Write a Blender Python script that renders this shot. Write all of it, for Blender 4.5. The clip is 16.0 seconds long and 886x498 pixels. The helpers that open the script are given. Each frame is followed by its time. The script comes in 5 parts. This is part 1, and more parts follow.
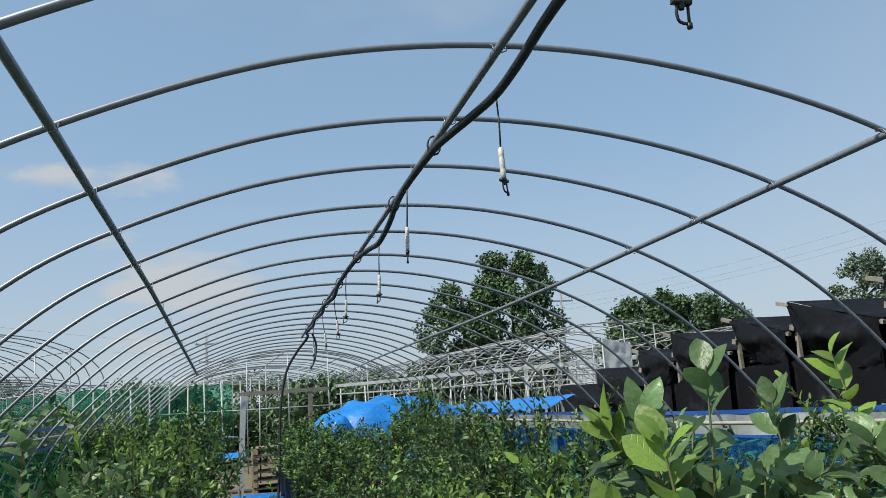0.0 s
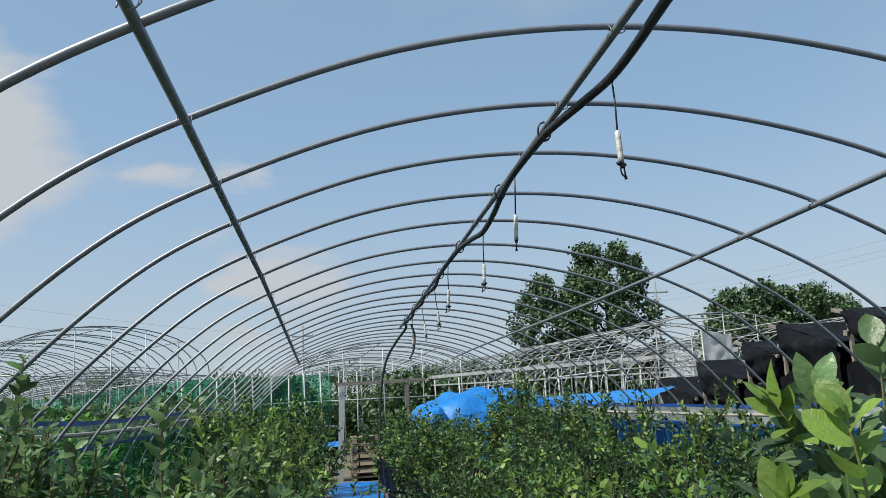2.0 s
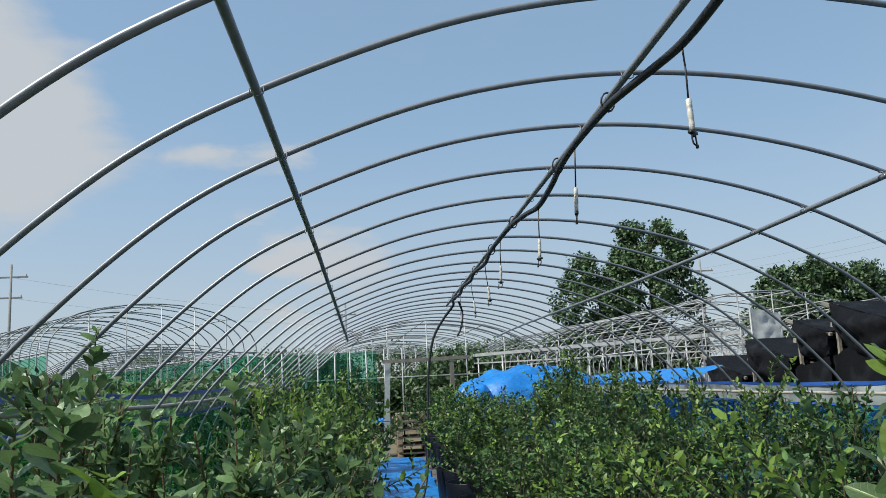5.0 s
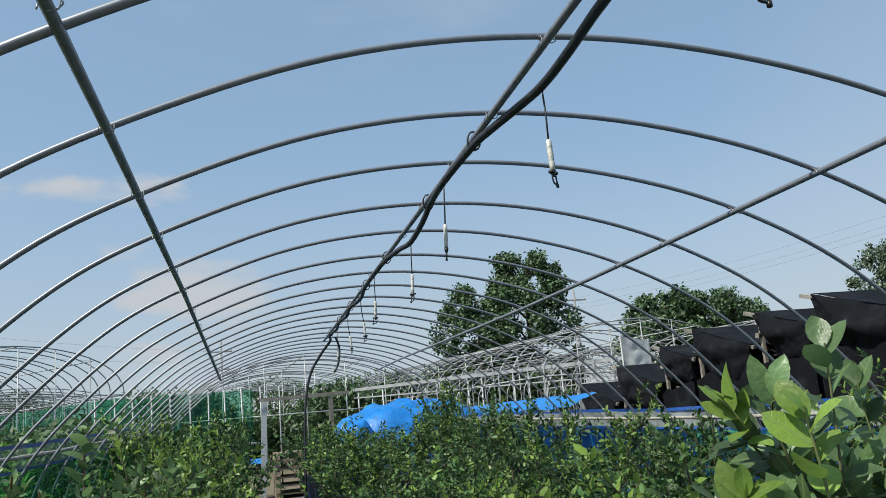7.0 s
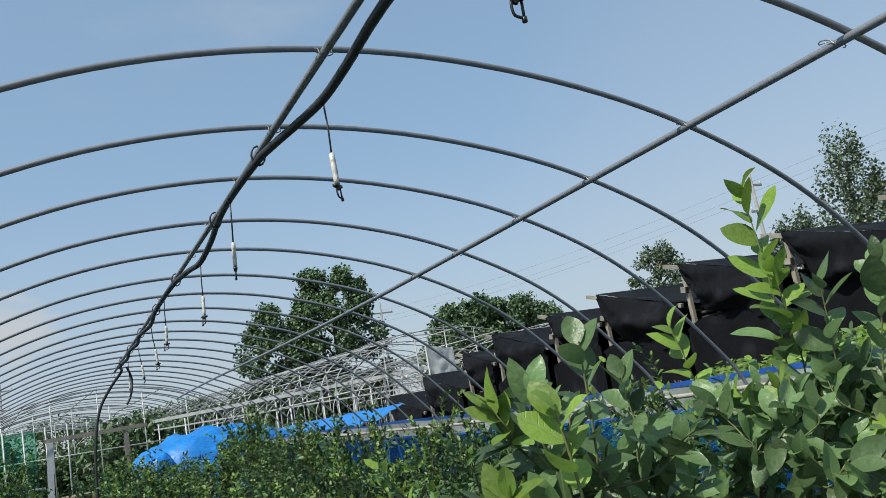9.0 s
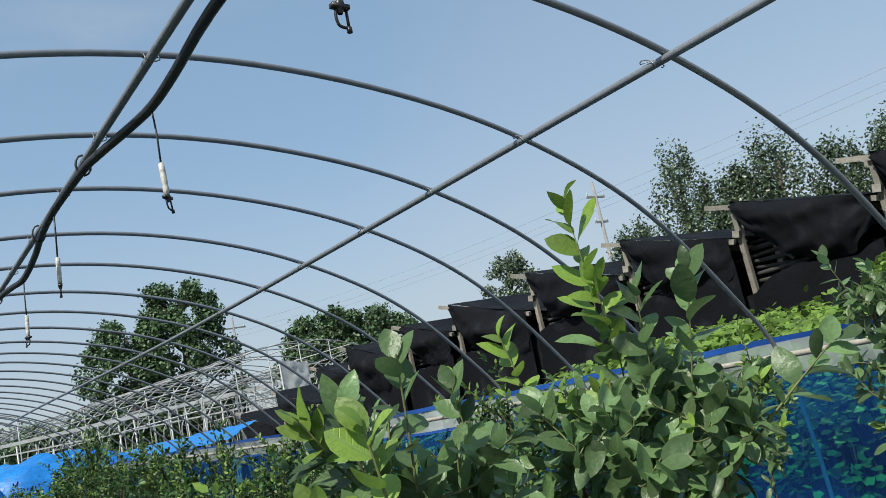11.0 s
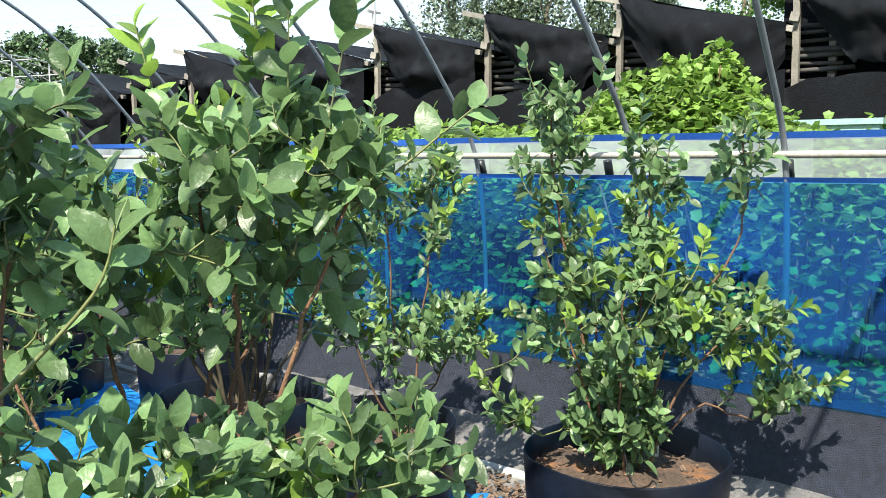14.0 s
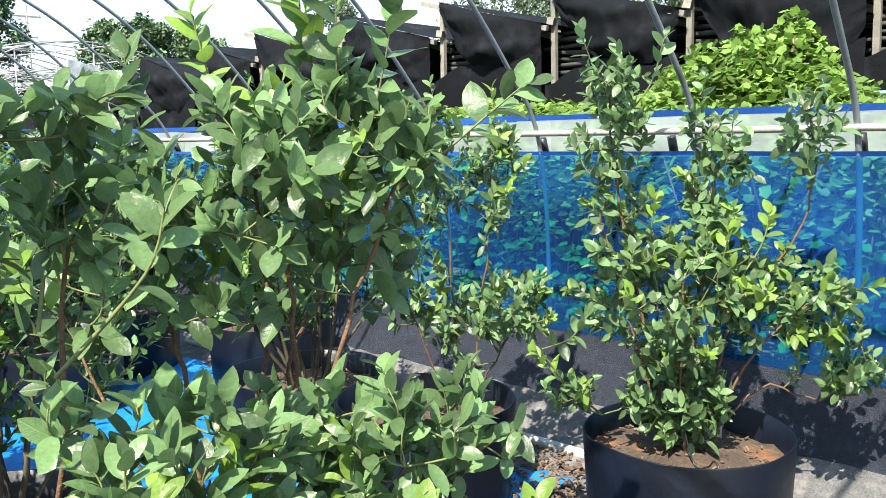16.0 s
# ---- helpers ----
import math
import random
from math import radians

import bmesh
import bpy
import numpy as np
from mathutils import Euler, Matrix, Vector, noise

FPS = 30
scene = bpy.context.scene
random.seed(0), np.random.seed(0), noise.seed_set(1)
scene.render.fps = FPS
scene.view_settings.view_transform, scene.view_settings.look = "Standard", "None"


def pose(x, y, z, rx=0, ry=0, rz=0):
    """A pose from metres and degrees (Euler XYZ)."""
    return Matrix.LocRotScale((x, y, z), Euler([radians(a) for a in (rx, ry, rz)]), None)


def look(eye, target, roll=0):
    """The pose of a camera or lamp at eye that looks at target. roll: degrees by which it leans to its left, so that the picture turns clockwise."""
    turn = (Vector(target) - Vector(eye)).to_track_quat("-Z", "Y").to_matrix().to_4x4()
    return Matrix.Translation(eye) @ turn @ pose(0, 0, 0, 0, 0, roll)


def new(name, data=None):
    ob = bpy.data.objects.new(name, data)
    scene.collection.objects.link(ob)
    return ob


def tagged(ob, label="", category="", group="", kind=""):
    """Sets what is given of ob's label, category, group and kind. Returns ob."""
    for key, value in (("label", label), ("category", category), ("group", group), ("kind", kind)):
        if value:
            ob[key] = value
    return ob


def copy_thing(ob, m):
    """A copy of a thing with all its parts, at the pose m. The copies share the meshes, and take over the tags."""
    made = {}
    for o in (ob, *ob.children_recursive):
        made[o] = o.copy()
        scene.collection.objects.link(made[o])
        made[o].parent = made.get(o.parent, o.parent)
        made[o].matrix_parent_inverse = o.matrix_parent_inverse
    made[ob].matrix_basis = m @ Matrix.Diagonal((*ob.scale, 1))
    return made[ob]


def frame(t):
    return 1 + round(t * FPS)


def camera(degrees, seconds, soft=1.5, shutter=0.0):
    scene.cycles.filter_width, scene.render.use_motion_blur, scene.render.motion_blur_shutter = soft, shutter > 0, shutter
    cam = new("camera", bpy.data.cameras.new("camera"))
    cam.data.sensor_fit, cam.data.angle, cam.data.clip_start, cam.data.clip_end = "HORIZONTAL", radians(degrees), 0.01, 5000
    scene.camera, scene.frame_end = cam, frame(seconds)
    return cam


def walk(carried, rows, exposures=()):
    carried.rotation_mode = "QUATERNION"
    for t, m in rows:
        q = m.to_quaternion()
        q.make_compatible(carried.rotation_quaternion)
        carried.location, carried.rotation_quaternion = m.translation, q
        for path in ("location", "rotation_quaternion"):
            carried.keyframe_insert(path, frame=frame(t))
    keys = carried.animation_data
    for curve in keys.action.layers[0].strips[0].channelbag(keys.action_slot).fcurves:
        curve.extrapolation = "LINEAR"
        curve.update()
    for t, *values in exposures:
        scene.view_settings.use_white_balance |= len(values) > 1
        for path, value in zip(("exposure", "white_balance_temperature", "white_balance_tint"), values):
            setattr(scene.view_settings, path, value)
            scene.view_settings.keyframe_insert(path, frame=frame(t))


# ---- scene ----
cam = camera(55.6, 16.0, soft=0.5)
PATH = [
    (0, (-0.719, -2.116, 1.419), (-0.238, -0.215, 1.811), -3.8),
    (0.5, (-0.756, -2.11, 1.406), (-0.43, -0.178, 1.806), -3.2),
    (1, (-0.763, -2.117, 1.406), (-0.52, -0.172, 1.806), -2.7),
    (1.5, (-0.768, -2.115, 1.399), (-0.577, -0.165, 1.8), -2.7),
    (2, (-0.8, -2.1, 1.403), (-0.527, -0.157, 1.791), -3.2),
    (2.5, (-0.847, -2.105, 1.403), (-0.606, -0.157, 1.788), -3.8),
    (3, (-0.881, -2.106, 1.391), (-0.718, -0.149, 1.773), -3.9),
    (3.5, (-0.898, -2.078, 1.387), (-0.744, -0.118, 1.754), -3.7),
    (3.7, (-0.884, -2.083, 1.384), (-0.73, -0.119, 1.727), -3.2),
    (5.8, (-0.875, -2.072, 1.398), (-0.663, -0.114, 1.746), -3.0),
    (6, (-0.864, -2.077, 1.405), (-0.624, -0.129, 1.789), -3.3),
    (6.5, (-0.861, -2.07, 1.401), (-0.532, -0.14, 1.811), -4.2),
    (7, (-0.835, -2.069, 1.408), (-0.375, -0.164, 1.808), -5.1),
    (7.5, (-0.817, -2.058, 1.405), (-0.182, -0.202, 1.792), -6.4),
    (8, (-0.793, -2.059, 1.399), (0.009, -0.264, 1.769), -7.6),
    (8.2, (-0.786, -2.058, 1.399), (0.073, -0.29, 1.765), -8.4),
    (10.3, (-0.763, -2.072, 1.414), (0.154, -0.335, 1.792), -12.2),
    (10.5, (-0.753, -2.071, 1.412), (0.215, -0.361, 1.783), -12.5),
    (11, (-0.724, -2.075, 1.398), (0.46, -0.498, 1.733), -12.5),
    (11.5, (-0.676, -2.078, 1.394), (0.736, -0.693, 1.689), -12.0),
    (12, (-0.643, -2.086, 1.382), (0.916, -0.86, 1.641), -11.2),
    (12.5, (-0.631, -2.079, 1.353), (0.979, -0.906, 1.527), -8.4),
    (13, (-0.594, -2.081, 1.312), (1.089, -1.001, 1.306), -3.0),
    (13.5, (-0.542, -2.099, 1.289), (1.117, -0.987, 1.179), -1.3),
    (14, (-0.501, -2.103, 1.265), (1.064, -0.879, 1.04), -0.4),
    (14.5, (-0.484, -2.123, 1.265), (1.06, -0.881, 0.992), -0.2),
    (15, (-0.488, -2.132, 1.266), (1.025, -0.854, 0.992), -0.5),
    (15.5, (-0.485, -2.136, 1.263), (1.025, -0.854, 0.984), -0.4),
    (16, (-0.484, -2.14, 1.268), (0.967, -0.79, 0.994), -1.3),
]
walk(cam, [(t, look(eye, target, roll)) for t, eye, target, roll in PATH],
     [(0, 0.08, 6600, 5), (10.5, 0.08, 6600, 5), (11.5, 0.12, 6650, 5), (12.5, 0.22, 6750, 5), (13, 0.58, 6800, 5), (13.5, 0.96, 6800, 5), (14, 1.22, 6800, 5), (14.5, 1.42, 6800, 5), (16, 1.42, 6800, 5)])

# ---------- world, sun, exposure ----------
SUN_DIR = Vector((-0.58, -0.20, 0.79)).normalized()
world = bpy.data.worlds.new("sky")
scene.world = world
world.use_nodes = True
wn, wl = world.node_tree.nodes, world.node_tree.links
wn.clear()
w_out = wn.new("ShaderNodeOutputWorld")
w_bg = wn.new("ShaderNodeBackground")
w_bg.inputs["Strength"].default_value = 0.167
sky = wn.new("ShaderNodeTexSky")
sky.sky_type = "NISHITA"
sky.sun_disc = False
sky.sun_elevation = math.asin(SUN_DIR.z)
sky.sun_rotation = math.atan2(SUN_DIR.x, SUN_DIR.y)
sky.air_density, sky.dust_density, sky.ozone_density = 1.0, 1.2, 0.85
w_co = wn.new("ShaderNodeTexCoord")
w_map = wn.new("ShaderNodeMapping")
w_map.inputs["Scale"].default_value = (1.0, 1.0, 2.6)
w_map.inputs["Location"].default_value = (0.35, 0.1, 0.0)
w_noise = wn.new("ShaderNodeTexNoise")
w_noise.inputs["Scale"].default_value = 2.3
w_noise.inputs["Detail"].default_value = 7.0
w_noise.inputs["Roughness"].default_value = 0.52
w_ramp = wn.new("ShaderNodeMapRange")
w_ramp.interpolation_type = "SMOOTHSTEP"
w_ramp.inputs["From Min"].default_value = 0.56
w_ramp.inputs["From Max"].default_value = 0.80
w_ramp.inputs["To Min"].default_value = 0.03
w_ramp.inputs["To Max"].default_value = 0.32
w_mix = wn.new("ShaderNodeMixRGB")
w_mix.inputs["Color2"].default_value = (2.90, 2.98, 3.36, 1)
wl.new(w_co.outputs["Generated"], w_map.inputs["Vector"])
wl.new(w_map.outputs["Vector"], w_noise.inputs["Vector"])
wl.new(w_noise.outputs["Fac"], w_ramp.inputs["Value"])


def cloud_bank(direction, inner, outer, strength, last):
    """One soft bank of cloud round a direction, broken up by the noise."""
    dot = wn.new("ShaderNodeVectorMath")
    dot.operation = "DOT_PRODUCT"
    dot.inputs[1].default_value = Vector(direction).normalized()
    wl.new(w_co.outputs["Generated"], dot.inputs[0])
    add = wn.new("ShaderNodeMath")
    add.operation = "MULTIPLY_ADD"
    add.inputs[1].default_value = 0.09
    wl.new(w_noise.outputs["Fac"], add.inputs[0])
    wl.new(dot.outputs["Value"], add.inputs[2])
    soft = wn.new("ShaderNodeMapRange")
    soft.interpolation_type = "SMOOTHSTEP"
    soft.inputs["From Min"].default_value = math.cos(radians(outer)) + 0.045
    soft.inputs["From Max"].default_value = math.cos(radians(inner)) + 0.045
    soft.inputs["To Max"].default_value = strength
    wl.new(add.outputs[0], soft.inputs["Value"])
    top = wn.new("ShaderNodeMath")
    top.operation = "MAXIMUM"
    wl.new(last, top.inputs[0])
    wl.new(soft.outputs["Result"], top.inputs[1])
    return top.outputs[0]


w_fac = w_ramp.outputs["Result"]
w_fac = cloud_bank((-0.46, 0.86, 0.30), 4, 10.5, 0.95, w_fac)
w_fac = cloud_bank((-0.10, 0.98, 0.145), 1.5, 6.5, 0.95, w_fac)
w_fac = cloud_bank((0.82, 0.52, 0.16), 6, 30, 0.22, w_fac)
w_xyz = wn.new("ShaderNodeSeparateXYZ")
wl.new(w_co.outputs["Generated"], w_xyz.inputs[0])
w_haze = wn.new("ShaderNodeMapRange")
w_haze.interpolation_type = "SMOOTHSTEP"
w_haze.inputs["From Min"].default_value, w_haze.inputs["From Max"].default_value = 0.0, 0.34
w_haze.inputs["To Min"].default_value, w_haze.inputs["To Max"].default_value = 0.54, 0.0
wl.new(w_xyz.outputs["Z"], w_haze.inputs["Value"])
w_cloud = wn.new("ShaderNodeMixRGB")
w_cloud.inputs["Color2"].default_value = (3.15, 3.28, 3.62, 1)
wl.new(w_fac, w_cloud.inputs["Fac"])
wl.new(w_haze.outputs["Result"], w_mix.inputs["Fac"])
wl.new(w_mix.outputs["Color"], w_cloud.inputs["Color1"])
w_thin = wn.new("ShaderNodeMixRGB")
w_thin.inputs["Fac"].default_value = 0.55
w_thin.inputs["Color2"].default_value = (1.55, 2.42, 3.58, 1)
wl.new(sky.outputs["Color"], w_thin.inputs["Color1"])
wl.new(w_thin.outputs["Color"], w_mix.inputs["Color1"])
wl.new(w_cloud.outputs["Color"], w_bg.inputs["Color"])
wl.new(w_bg.outputs["Background"], w_out.inputs["Surface"])

sun_data = bpy.data.lights.new("sun", "SUN")
sun_data.energy, sun_data.angle, sun_data.color = 5.0, radians(0.6), (1.0, 0.95, 0.87)
sun = new("sun", sun_data)
sun.matrix_world = look(SUN_DIR * 30, (0, 0, 0))

rng = random.Random(7)


# ---------- materials ----------
def material(name, colour, rough=0.6, metal=0.0, scale=8.0, vary=0.25, bump=0.0, bump_scale=60.0, island=0.0, thing=0.0,
             translucent=0.0, spec=0.5, dirt_or_sunlit=None, dirt_or_sunlit_at=0.6):
    """Principled surface with colour that wanders at two scales, optional relief, dirt or painted sunlit patches and
    thin-sheet translucency.
    """
    m = bpy.data.materials.new(name)
    m.use_nodes = True
    n, l = m.node_tree.nodes, m.node_tree.links
    b = n["Principled BSDF"]
    b.inputs["Roughness"].default_value = rough
    b.inputs["Metallic"].default_value = metal
    b.inputs["Specular IOR Level"].default_value = spec
    co = n.new("ShaderNodeTexCoord")
    big = n.new("ShaderNodeTexNoise")
    big.inputs["Scale"].default_value = scale
    big.inputs["Detail"].default_value = 6
    fine = n.new("ShaderNodeTexNoise")
    fine.inputs["Scale"].default_value = scale * 9
    fine.inputs["Detail"].default_value = 4
    l.new(co.outputs["Object"], big.inputs["Vector"])
    l.new(co.outputs["Object"], fine.inputs["Vector"])
    mean = n.new("ShaderNodeMath")
    mean.operation = "ADD"
    l.new(big.outputs["Fac"], mean.inputs[0])
    l.new(fine.outputs["Fac"], mean.inputs[1])
    value = n.new("ShaderNodeMapRange")
    value.inputs["From Min"].default_value = 0.6
    value.inputs["From Max"].default_value = 1.4
    value.inputs["To Min"].default_value = 1 - vary
    value.inputs["To Max"].default_value = 1 + vary
    l.new(mean.outputs[0], value.inputs["Value"])
    last = value.outputs["Result"]
    for amount, node, socket in ((island, "ShaderNodeNewGeometry", "Random Per Island"), (thing, "ShaderNodeObjectInfo", "Random")):
        if amount:
            src = n.new(node)
            rr = n.new("ShaderNodeMapRange")
            rr.inputs["To Min"].default_value = 1 - amount
            rr.inputs["To Max"].default_value = 1 + amount
            l.new(src.outputs[socket], rr.inputs["Value"])
            mul = n.new("ShaderNodeMath")
            mul.operation = "MULTIPLY"
            l.new(last, mul.inputs[0])
            l.new(rr.outputs["Result"], mul.inputs[1])
            last = mul.outputs[0]
    hsv = n.new("ShaderNodeHueSaturation")
    hsv.inputs["Color"].default_value = (*colour, 1)
    l.new(last, hsv.inputs["Value"])
    colour_out = hsv.outputs["Color"]
    if dirt_or_sunlit:
        edge = n.new("ShaderNodeMapRange")
        edge.inputs["From Min"].default_value = dirt_or_sunlit_at
        edge.inputs["From Max"].default_value = dirt_or_sunlit_at + 0.12
        l.new(big.outputs["Fac"], edge.inputs["Value"])
        mix = n.new("ShaderNodeMixRGB")
        mix.inputs["Color2"].default_value = (*dirt_or_sunlit, 1)
        l.new(edge.outputs["Result"], mix.inputs["Fac"])
        l.new(colour_out, mix.inputs["Color1"])
        colour_out = mix.outputs["Color"]
    l.new(colour_out, b.inputs["Base Color"])
    if bump:
        bt = n.new("ShaderNodeTexNoise")
        bt.inputs["Scale"].default_value = bump_scale
        bt.inputs["Detail"].default_value = 5
        l.new(co.outputs["Object"], bt.inputs["Vector"])
        bn = n.new("ShaderNodeBump")
        bn.inputs["Strength"].default_value = bump
        bn.inputs["Distance"].default_value = 0.01
        l.new(bt.outputs["Fac"], bn.inputs["Height"])
        l.new(bn.outputs["Normal"], b.inputs["Normal"])
    if translucent:
        tr = n.new("ShaderNodeBsdfTranslucent")
        l.new(colour_out, tr.inputs["Color"])
        mx = n.new("ShaderNodeMixShader")
        mx.inputs["Fac"].default_value = translucent
        l.new(b.outputs["BSDF"], mx.inputs[1])
        l.new(tr.outputs["BSDF"], mx.inputs[2])
        l.new(mx.outputs["Shader"], n["Material Output"].inputs["Surface"])
    return m


def net(name, colour, through_colour, cover, weave=220.0, rough=0.7, stain=None):
    """Woven net: threads that scatter light, gaps that let tinted light through."""
    m = bpy.data.materials.new(name)
    m.use_nodes = True
    n, l = m.node_tree.nodes, m.node_tree.links
    b = n["Principled BSDF"]
    b.inputs["Roughness"].default_value = rough
    co = n.new("ShaderNodeTexCoord")
    big = n.new("ShaderNodeTexNoise")
    big.inputs["Scale"].default_value = 1.7
    big.inputs["Detail"].default_value = 6
    l.new(co.outputs["Object"], big.inputs["Vector"])
    value = n.new("ShaderNodeMapRange")
    value.inputs["From Min"].default_value, value.inputs["From Max"].default_value = 0.3, 0.7
    value.inputs["To Min"].default_value, value.inputs["To Max"].default_value = 0.65, 1.35
    l.new(big.outputs["Fac"], value.inputs["Value"])
    hsv = n.new("ShaderNodeHueSaturation")
    hsv.inputs["Color"].default_value = (*colour, 1)
    l.new(value.outputs["Result"], hsv.inputs["Value"])
    l.new(hsv.outputs["Color"], b.inputs["Base Color"])
    tr = n.new("ShaderNodeBsdfTransparent")
    tr.inputs["Color"].default_value = (*through_colour, 1)
    thread = n.new("ShaderNodeTexChecker")
    thread.inputs["Scale"].default_value = weave
    l.new(co.outputs["Object"], thread.inputs["Vector"])
    cov = n.new("ShaderNodeMath")
    cov.operation = "MULTIPLY_ADD"
    cov.inputs[1].default_value = 0.16
    l.new(thread.outputs["Fac"], cov.inputs[0])
    c2 = n.new("ShaderNodeMapRange")
    c2.inputs["From Min"].default_value, c2.inputs["From Max"].default_value = 0.3, 0.7
    c2.inputs["To Min"].default_value, c2.inputs["To Max"].default_value = cover - 0.16, cover
    l.new(big.outputs["Fac"], c2.inputs["Value"])
    l.new(c2.outputs["Result"], cov.inputs[2])
    mx = n.new("ShaderNodeMixShader")
    l.new(cov.outputs[0], mx.inputs["Fac"])
    l.new(tr.outputs["BSDF"], mx.inputs[1])
    l.new(b.outputs["BSDF"], mx.inputs[2])
    l.new(mx.outputs["Shader"], n["Material Output"].inputs["Surface"])
    return m


M_PIPE = material("galvanised_pipe", (0.21, 0.225, 0.25), 0.40, 0.35, 5, 0.18, dirt_or_sunlit=(0.13, 0.135, 0.14), dirt_or_sunlit_at=0.62)
M_PALE_PIPE = material("pale_pipe", (0.36, 0.37, 0.375), 0.5, 0.2, 6, 0.3, thing=0.15)
M_GREY_PIPE = material("weathered_pipe", (0.32, 0.335, 0.35), 0.5, 0.25, 6, 0.3, thing=0.2)
M_CLIP = material("clip_wire", (0.25, 0.25, 0.25), 0.4, 0.7)
M_HOSE = material("black_hose", (0.018, 0.019, 0.022), 0.5, 0, 12, 0.35)
M_WEIGHT = material("weight_plastic", (0.56, 0.55, 0.51), 0.45, 0, 30, 0.25, 0.3, 200, dirt_or_sunlit=(0.25, 0.22, 0.17), dirt_or_sunlit_at=0.58)
M_NOZZLE = material("black_plastic", (0.02, 0.02, 0.022), 0.4)
M_LEAF = material("blueberry_leaf", (0.060, 0.120, 0.036), 0.46, 0, 18, 0.3, island=0.65, translucent=0.2, spec=0.28)
M_LEAF_ONE = material("blueberry_leaf_single", (0.130, 0.214, 0.088), 0.37, 0, 3, 0.25, thing=0.5, translucent=0.40, spec=0.5)
M_BROAD = material("broad_blueberry_leaf", (0.130, 0.214, 0.088), 0.37, 0, 18, 0.25, 0.3, 70, island=0.6, translucent=0.40, spec=0.5)
M_YOUNG = material("young_leaf", (0.19, 0.30, 0.055), 0.42, 0, 18, 0.25, 0.2, 120, island=0.35, translucent=0.38)
M_YOUNG_ONE = material("young_leaf_single", (0.19, 0.30, 0.055), 0.42, 0, 3, 0.25, thing=0.35, translucent=0.38)
M_STEM = material("blueberry_stem", (0.135, 0.072, 0.040), 0.8, 0, 30, 0.45, 0.5, 150, island=0.3)
M_SHOOT = material("green_twig", (0.13, 0.145, 0.055), 0.6, 0, 30, 0.35, island=0.4)
M_TWIG = material("blueberry_twig", (0.075, 0.060, 0.036), 0.8, 0, 30, 0.45, island=0.3)
M_POT = material("black_pot", (0.0045, 0.0065, 0.013), 0.4, 0, 9, 0.4, 0.25, 25, spec=0.35)
M_SOIL = material("bark_soil", (0.072, 0.047, 0.033), 0.95, 0, 9, 0.6, 1.0, 70, dirt_or_sunlit=(0.19, 0.085, 0.036), dirt_or_sunlit_at=0.57)
M_CHIP = material("bark_chip", (0.13, 0.085, 0.058), 0.95, 0, 40, 0.4, island=0.55)
M_GROUND = material("bare_ground", (0.16, 0.12, 0.08), 0.95, 0, 1.2, 0.4, 0.8, 30, dirt_or_sunlit=(0.07, 0.11, 0.03), dirt_or_sunlit_at=0.5)
M_FABRIC = material("ground_fabric", (0.108, 0.104, 0.104), 0.75, 0, 16, 0.65, 0.5, 420, dirt_or_sunlit=(0.19, 0.172, 0.16), dirt_or_sunlit_at=0.54)
M_SKIRT = material("shade_fabric_skirt", (0.014, 0.018, 0.032), 0.55, 0, 40, 0.8, 0.9, 260)
M_TARP = material("blue_tarp", (0.014, 0.195, 0.58), 0.38, 0, 3, 0.35, 0.9, 7, translucent=0.12, dirt_or_sunlit=(0.09, 0.13, 0.2), dirt_or_sunlit_at=0.68)
M_HEM = material("blue_hem", (0.012, 0.070, 0.30), 0.5, 0, 8, 0.3)
M_FILM_WHITE = material("white_film", (0.55, 0.57, 0.57), 0.3, 0, 3, 0.2, 0.3, 20, translucent=0.3)
M_RAIL = material("rail_pipe", (0.36, 0.33, 0.28), 0.55, 0.1, 12, 0.35, 0.2, 80)
M_BLUE_NET = net("blue_net", (0.001, 0.076, 0.35), (0.25, 0.78, 1.0), 0.28)
M_FILM = net("clear_film", (0.36, 0.40, 0.42), (0.66, 0.77, 0.84), 0.62, 3.0, 0.3)
M_CLEAR = net("thin_clear_film", (0.30, 0.33, 0.34), (0.86, 0.90, 0.90), 0.30, 3.0, 0.3)
M_GREEN_NET = net("green_net", (0.010, 0.120, 0.075), (0.42, 0.80, 0.60), 0.34)
# paler patches: wear, and sunlit weave painted into the cloth colour
M_SHADE = material("black_shade_cloth", (0.0038, 0.0046, 0.0068), 0.80, 0, 3.2, 0.6, 0.7, 240, spec=0.16, dirt_or_sunlit=(0.0145, 0.016, 0.020), dirt_or_sunlit_at=0.55)
M_WOOD = material("weathered_wood", (0.24, 0.22, 0.19), 0.85, 0, 14, 0.35, 0.5, 80, thing=0.2)
M_POLE = material("dark_pole", (0.050, 0.048, 0.046), 0.85, 0, 14, 0.4, thing=0.4)
M_PALLET = material("pallet_wood", (0.36, 0.29, 0.2), 0.85, 0, 12, 0.35, 0.4, 60, thing=0.2)
M_VINE = material("vine_leaf", (0.165, 0.27, 0.050), 0.5, 0, 6, 0.3, 0.2, 90, island=0.55, translucent=0.42)
M_TREE_LEAF = material("tree_leaf", (0.074, 0.130, 0.054), 0.5, 0, 0.7, 0.35, island=0.55, translucent=0.2)
M_POPLAR = material("poplar_leaf", (0.100, 0.142, 0.082), 0.36, 0, 0.7, 0.35, island=0.6, translucent=0.2)
M_LIGHT_TREE = material("locust_leaf", (0.09, 0.19, 0.035), 0.5, 0, 0.8, 0.35, island=0.45, translucent=0.3)
M_BARK = material("bark", (0.13, 0.10, 0.075), 0.95, 0, 6, 0.4, 0.8, 20)
